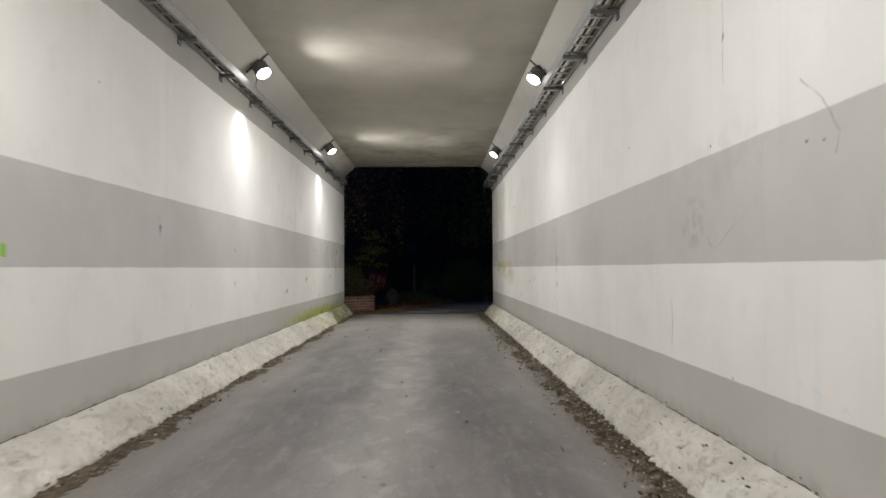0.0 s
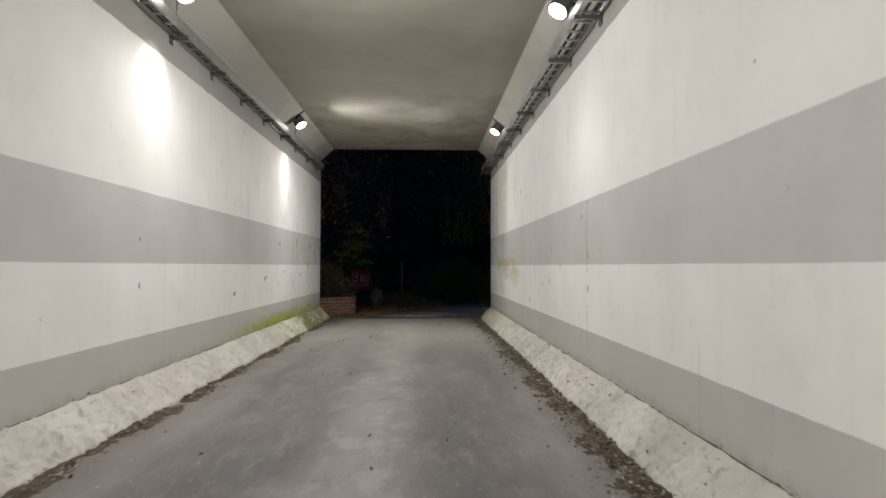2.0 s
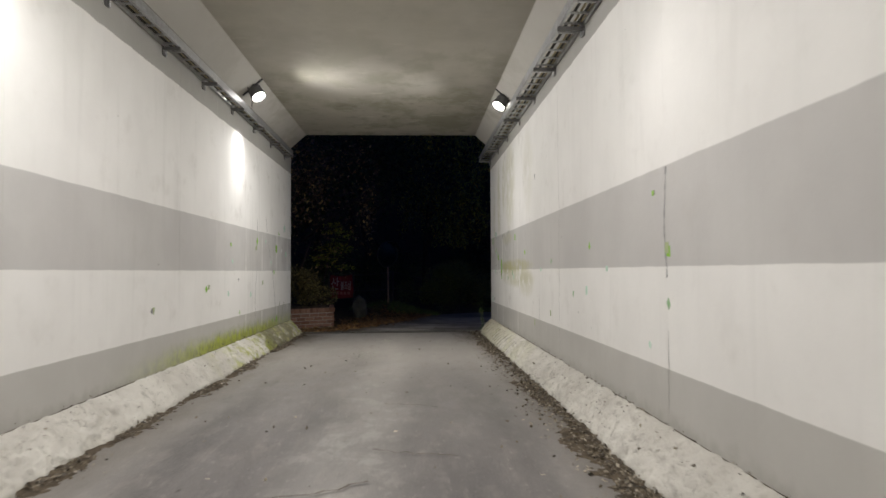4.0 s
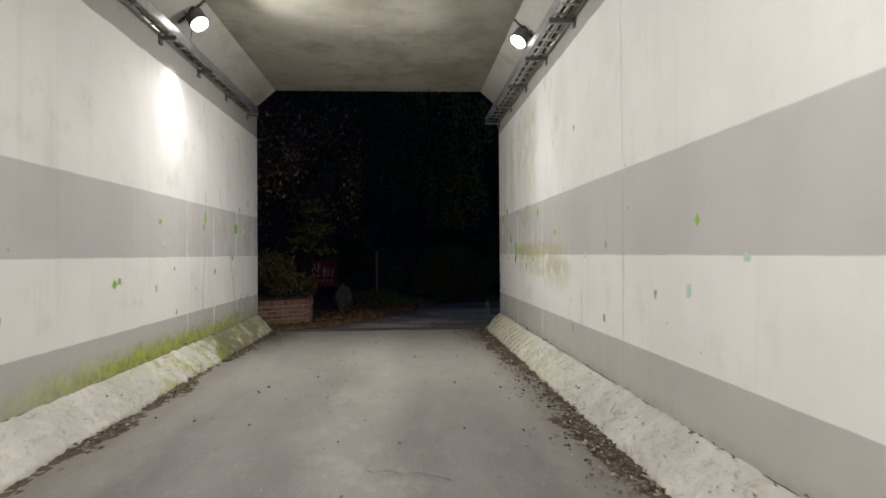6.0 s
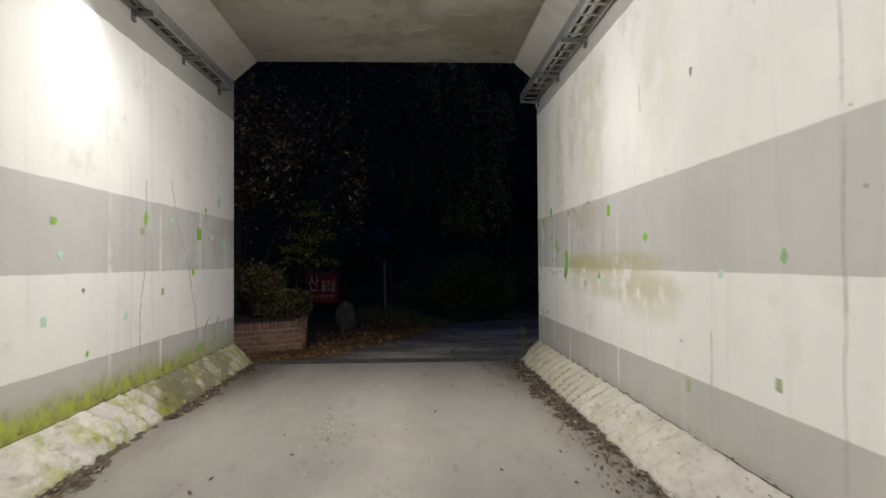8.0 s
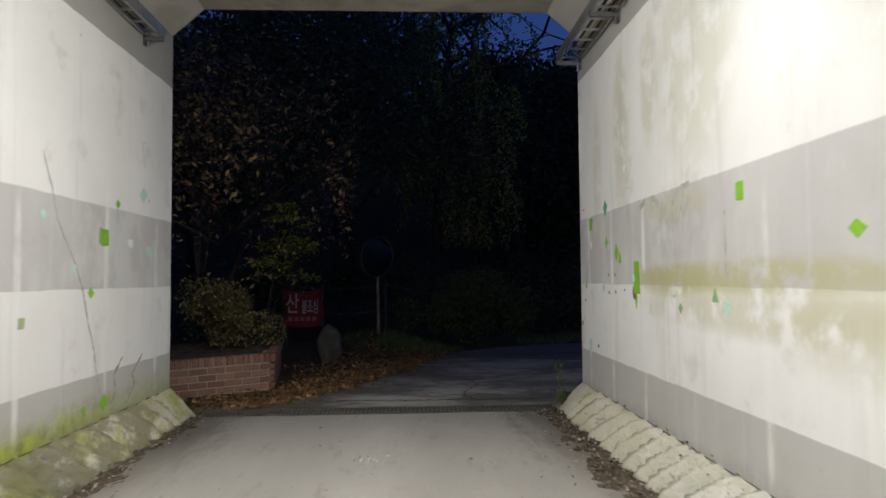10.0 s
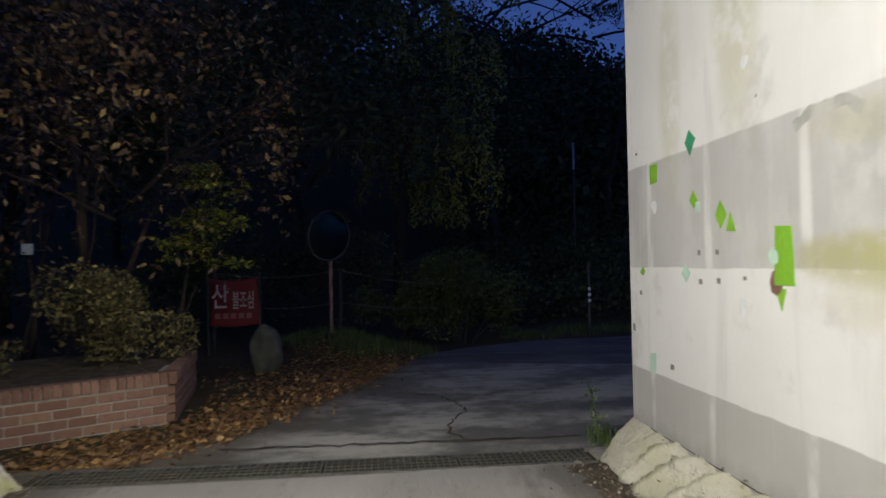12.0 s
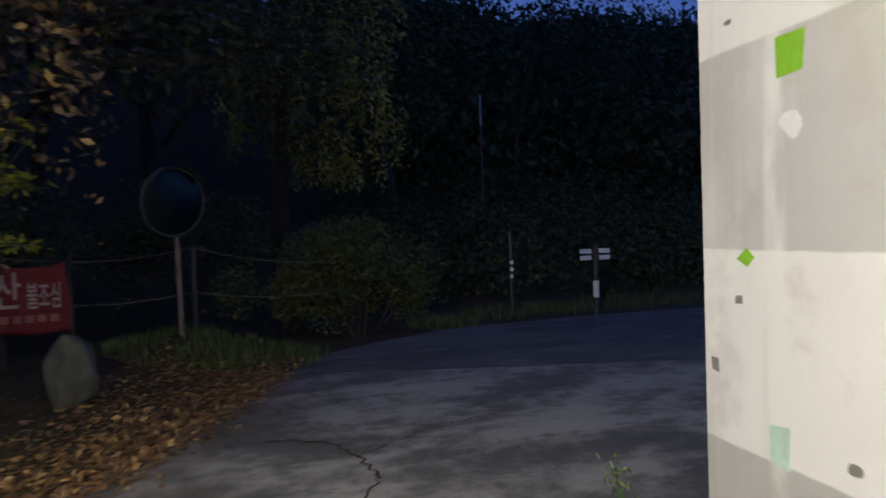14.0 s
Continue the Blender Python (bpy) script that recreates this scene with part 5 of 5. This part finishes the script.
# ---- mirror, banner, posts, stone ----
def road_mirror():
    g = 0.42
    root = empty("road_mirror", pose(-0.31, 27.25, g), "round convex traffic mirror on a rusty pale pole", "traffic mirror")
    part("pole", tube(bmesh.new(), [(0, 0, -0.2), (0.0, 0, 0.7), (-0.01, 0, 1.55)], 0.03, 10), MIRROR_POLE, root, "rusty pale pole")
    turn = pose(-0.01, -0.10, 1.53, 96, 0, 40)
    bm, n = bmesh.new(), 40
    rings = [[bm.verts.new(turn @ Vector((r * math.cos(6.2832 * s / n), r * math.sin(6.2832 * s / n), z))) for s in range(n)] for r, z in ((0.385, 0.0), (0.30, 0.025), (0.2, 0.04), (0.1, 0.05))]
    for a, b in zip(rings, rings[1:]):
        for s in range(n):
            bm.faces.new((a[s], a[(s + 1) % n], b[(s + 1) % n], b[s]))
    bm.faces.new(rings[-1])
    face = bm
    bm = bmesh.new()
    rings = [[bm.verts.new(turn @ Vector((r * math.cos(6.2832 * s / n), r * math.sin(6.2832 * s / n), z))) for s in range(n)] for r, z in ((0.38, 0.004), (0.405, 0.02), (0.415, -0.02), (0.38, -0.06), (0.0, -0.09))]
    for a, b in zip(rings, rings[1:]):
        for s in range(n):
            bm.faces.new((a[s], a[(s + 1) % n], b[(s + 1) % n], b[s]))
    rim = part("rim", bm, MIRROR_RIM, root, "dark weathered rim", True)
    part("mirror_face", face, MIRROR, rim, "dusty convex mirror", True)
    bm = grid(bmesh.new(), 16, 2, lambda u, v: turn @ Vector((0.42 * math.cos(0.6 + 1.94 * u), 0.42 * math.sin(0.6 + 1.94 * u), 0.02 + 0.11 * v)))
    part("hood", bm, MIRROR_RIM, rim)
    part("clamp", box(bmesh.new(), -0.04, 0.04, -0.09, 0.04, 1.46, 1.52, 0.004), STEEL_DARK, root)


MIRROR_POLE = plain("rusty_pale_paint", (0.26, 0.17, 0.125), 0.6, 0, 0.25, 9)
MIRROR_RIM = plain("weathered_rim", (0.06, 0.065, 0.055), 0.6, 0, 0.2, 12)


def mirror_material():
    k = Kit("dusty_mirror")
    n = k.noise(12, 4)
    return k.done((0.04, 0.056, 0.048), k.step(n, 0.3, 0.7, 0.26, 0.45), 1.0)


MIRROR = mirror_material()
road_mirror()

ROPE = plain("rope", (0.10, 0.095, 0.085), 0.9, 0, 0.2, 40)
POST = plain("grey_post", (0.055, 0.05, 0.045), 0.8, 0, 0.3, 16)
RED = plain("red_cloth", (0.17, 0.016, 0.022), 0.8, 0, 0.15, 30, 0.2)
LETTER = plain("faded_lettering", (0.42, 0.36, 0.35), 0.8, 0, 0.15, 20)
WHITE = plain("white_paint", (0.78, 0.77, 0.74), 0.6, 0, 0.08, 20)
STONE = plain("pale_stone", (0.09, 0.09, 0.072), 0.9, 0, 0.3, 5, 0.6)


def rope_fence():
    root = empty("rope_fence", pose(-0.18, 27.55, 0.40), "grey post with sagging ropes beside the mirror", "fence")
    part("post", tube(bmesh.new(), [(0, 0, -0.2), (0.01, 0, 1.02)], 0.03, 8), POST, root)
    part("post", tube(bmesh.new(), [(-1.95, -0.45, -0.25), (-1.93, -0.45, 1.05)], 0.03, 8), POST, root)
    for za, zb, zc in ((0.98, 1.0, 0.72), (0.52, 0.46, 0.30)):
        pts = [(-1.93 + 1.93 * t, -0.45 + 0.45 * t, za + (zb - za) * t - 0.10 * math.sin(math.pi * t)) for t in (0, 0.2, 0.4, 0.6, 0.8, 1)]
        pts += [(1.7 * t, 0.7 * t, zb + (zc - zb) * t - 0.06 * math.sin(math.pi * t)) for t in (0.2, 0.4, 0.6, 0.8, 1)]
        part("rope", tube(bmesh.new(), pts, 0.009, 6), ROPE, root)


rope_fence()


def lettering(body, size, m, material, name, parent):
    """Writing in the built-in font, turned into a thin mesh."""
    cu = bpy.data.curves.new(name, "FONT")
    cu.body, cu.size, cu.extrude, cu.offset = body, size, 0.002, 0.004
    tmp = new(name, cu)
    me = bpy.data.meshes.new_from_object(tmp.evaluated_get(bpy.context.evaluated_depsgraph_get()))
    bpy.data.objects.remove(tmp)
    ob = new(name, me)
    ob.data.materials.clear()
    ob.data.materials.append(material)
    ob.parent = parent
    ob.matrix_local = m
    return ob


def banner():
    root = empty("banner", pose(-1.76, 26.85, 0.0), "sagging red cloth banner with white lettering on two posts", "banner")
    turn = pose(0, 0, 0, 0, 0, 8)
    def at(u, v):
        x = -0.36 + 0.72 * u
        z = 0.58 + 0.74 * v - 0.05 * math.sin(math.pi * u) * (0.4 + 0.6 * v)
        return turn @ Vector((x + 0.02 * math.sin(v * 5), 0.025 * math.sin(u * 9 + v * 3), z))
    bm = grid(bmesh.new(), 18, 14, at)
    ext = bmesh.ops.extrude_face_region(bm, geom=list(bm.faces))
    bmesh.ops.translate(bm, vec=(0, 0.004, 0), verts=[v for v in ext["geom"] if isinstance(v, bmesh.types.BMVert)])
    bmesh.ops.recalc_face_normals(bm, faces=bm.faces)
    cloth = part("cloth", bm, RED, root, "red cloth", True)
    lettering("\uc0b0", 0.42, turn @ pose(-0.335, -0.032, 0.88, 90) @ Matrix.Diagonal((0.68, 1, 1, 1)), LETTER, "lettering", cloth)
    lettering("\ubd88\uc870\uc2ec", 0.30, turn @ pose(-0.03, -0.032, 0.86, 90) @ Matrix.Diagonal((0.40, 1, 1, 1)), LETTER, "lettering", cloth)
    bm = bmesh.new()
    for i in range(5):
        box(bm, -0.28 + 0.115 * i, -0.20 + 0.115 * i, -0.034, -0.030, 0.69, 0.77)
    bmesh.ops.transform(bm, matrix=turn, verts=bm.verts)
    part("faded_line", bm, plain("faded_white", (0.30, 0.12, 0.12), 0.8), cloth, "faded line of small writing")
    for x in (-0.38, 0.38):
        part("post", tube(bmesh.new(), [turn @ Vector((x, 0.01, 0.1)), turn @ Vector((x, 0.01, 1.40))], 0.02, 8), POST, root)


banner()


def boulder():
    bm = bmesh.new()
    bmesh.ops.create_icosphere(bm, subdivisions=4, radius=1)
    for v in bm.verts:
        n = noise.noise(v.co * 1.3 + Vector((3, 1, 7))) * 0.28 + noise.noise(v.co * 4) * 0.07
        v.co = v.co * (1 + n)
        v.co = Vector((v.co.x * 0.22 - v.co.z * 0.05, v.co.y * 0.2, v.co.z * 0.33))
    ob = part("boulder", bm, STONE, smooth=True)
    ob.location, ob.rotation_euler = (-1.08, 25.6, 0.33), (0, 0.25, 0.3)
    tagged(ob, "pale upright boulder on the verge", "boulder")


boulder()


def fingerpost():
    root = empty("fingerpost", pose(6.05, 29.1, 0.0), "dark trail fingerpost with four pale boards and a white band", "signpost")
    post = part("post", tube(bmesh.new(), [(0, 0, -0.2), (0, 0, 1.16)], 0.045, 10), BLACK, root)
    for z in (1.02, 0.91):
        for a, b in ((-0.28, -0.07), (0.07, 0.27)):
            part("board", box(bmesh.new(), a, b, -0.015, 0.015, z, z + 0.075, 0.004), WHITE, root, "pale direction board")
    part("white_band", tube(bmesh.new(), [(0, 0, 0.28), (0, 0, 0.56)], 0.05, 10), WHITE, post, "white reflective band")


fingerpost()


def marker_post():
    root = empty("marker_post", pose(4.78, 29.75, 0.0), "dark marker post with three white spots", "marker post")
    part("post", tube(bmesh.new(), [(0, 0, -0.2), (0, 0, 1.45)], 0.035, 8), BLACK, root)
    for z in (0.66, 0.78, 0.90):
        part("reflector", tube(bmesh.new(), [(0, -0.045, z), (0, -0.03, z)], 0.036, 10), WHITE, root, "white reflector")


marker_post()
ob = empty("marker_pole", pose(6.34, 35.8, ground_z(6.34, 35.8)), "tall dark pole with a white tip before the wood", "pole")
part("shaft", tube(bmesh.new(), [(0, 0, -0.2), (0, 0, 4.2 - ob.location.z)], 0.03, 8), BLACK, ob)
part("white_tip", tube(bmesh.new(), [(0, 0, 4.2 - ob.location.z), (0, 0, 5.0 - ob.location.z)], 0.035, 8), plain("grey_white", (0.35, 0.35, 0.37), 0.7), ob, "white tip")
ob = empty("notice_box", pose(-4.36, 26.0, 1.70), "small white box fixed to the slim tree", "box")
part("case", box(bmesh.new(), -0.07, 0.07, -0.03, 0.03, 0, 0.15, 0.006), WHITE, ob)
part("strap", box(bmesh.new(), -0.055, 0.055, 0.03, 0.42, 0.06, 0.08), STEEL_DARK, ob)

# ---- portal outside ----
bm = box(bmesh.new(), 2.802, 9.0, Y1 - 0.5, Y1 - 0.03, -0.4, 6.2)
tagged(part("wall_portal_right", bm, KERB), "concrete head wall beside the underpass mouth", "wall", kind="structure")
bm = box(bmesh.new(), -9.0, -2.802, Y1 - 0.5, Y1 - 0.03, -0.4, 6.2)
tagged(part("wall_portal_left", bm, KERB), "concrete head wall beside the underpass mouth", "wall", kind="structure")
bm = box(bmesh.new(), -9.0, 9.0, Y1 - 0.5, Y1 - 0.03, 6.202, 6.6)
box(bm, -2.8, 2.8, Y1 - 0.5, Y1 - 0.03, 5.102, 6.2)
tagged(part("wall_portal_top", bm, KERB), "concrete head wall over the underpass mouth", "wall", kind="structure")
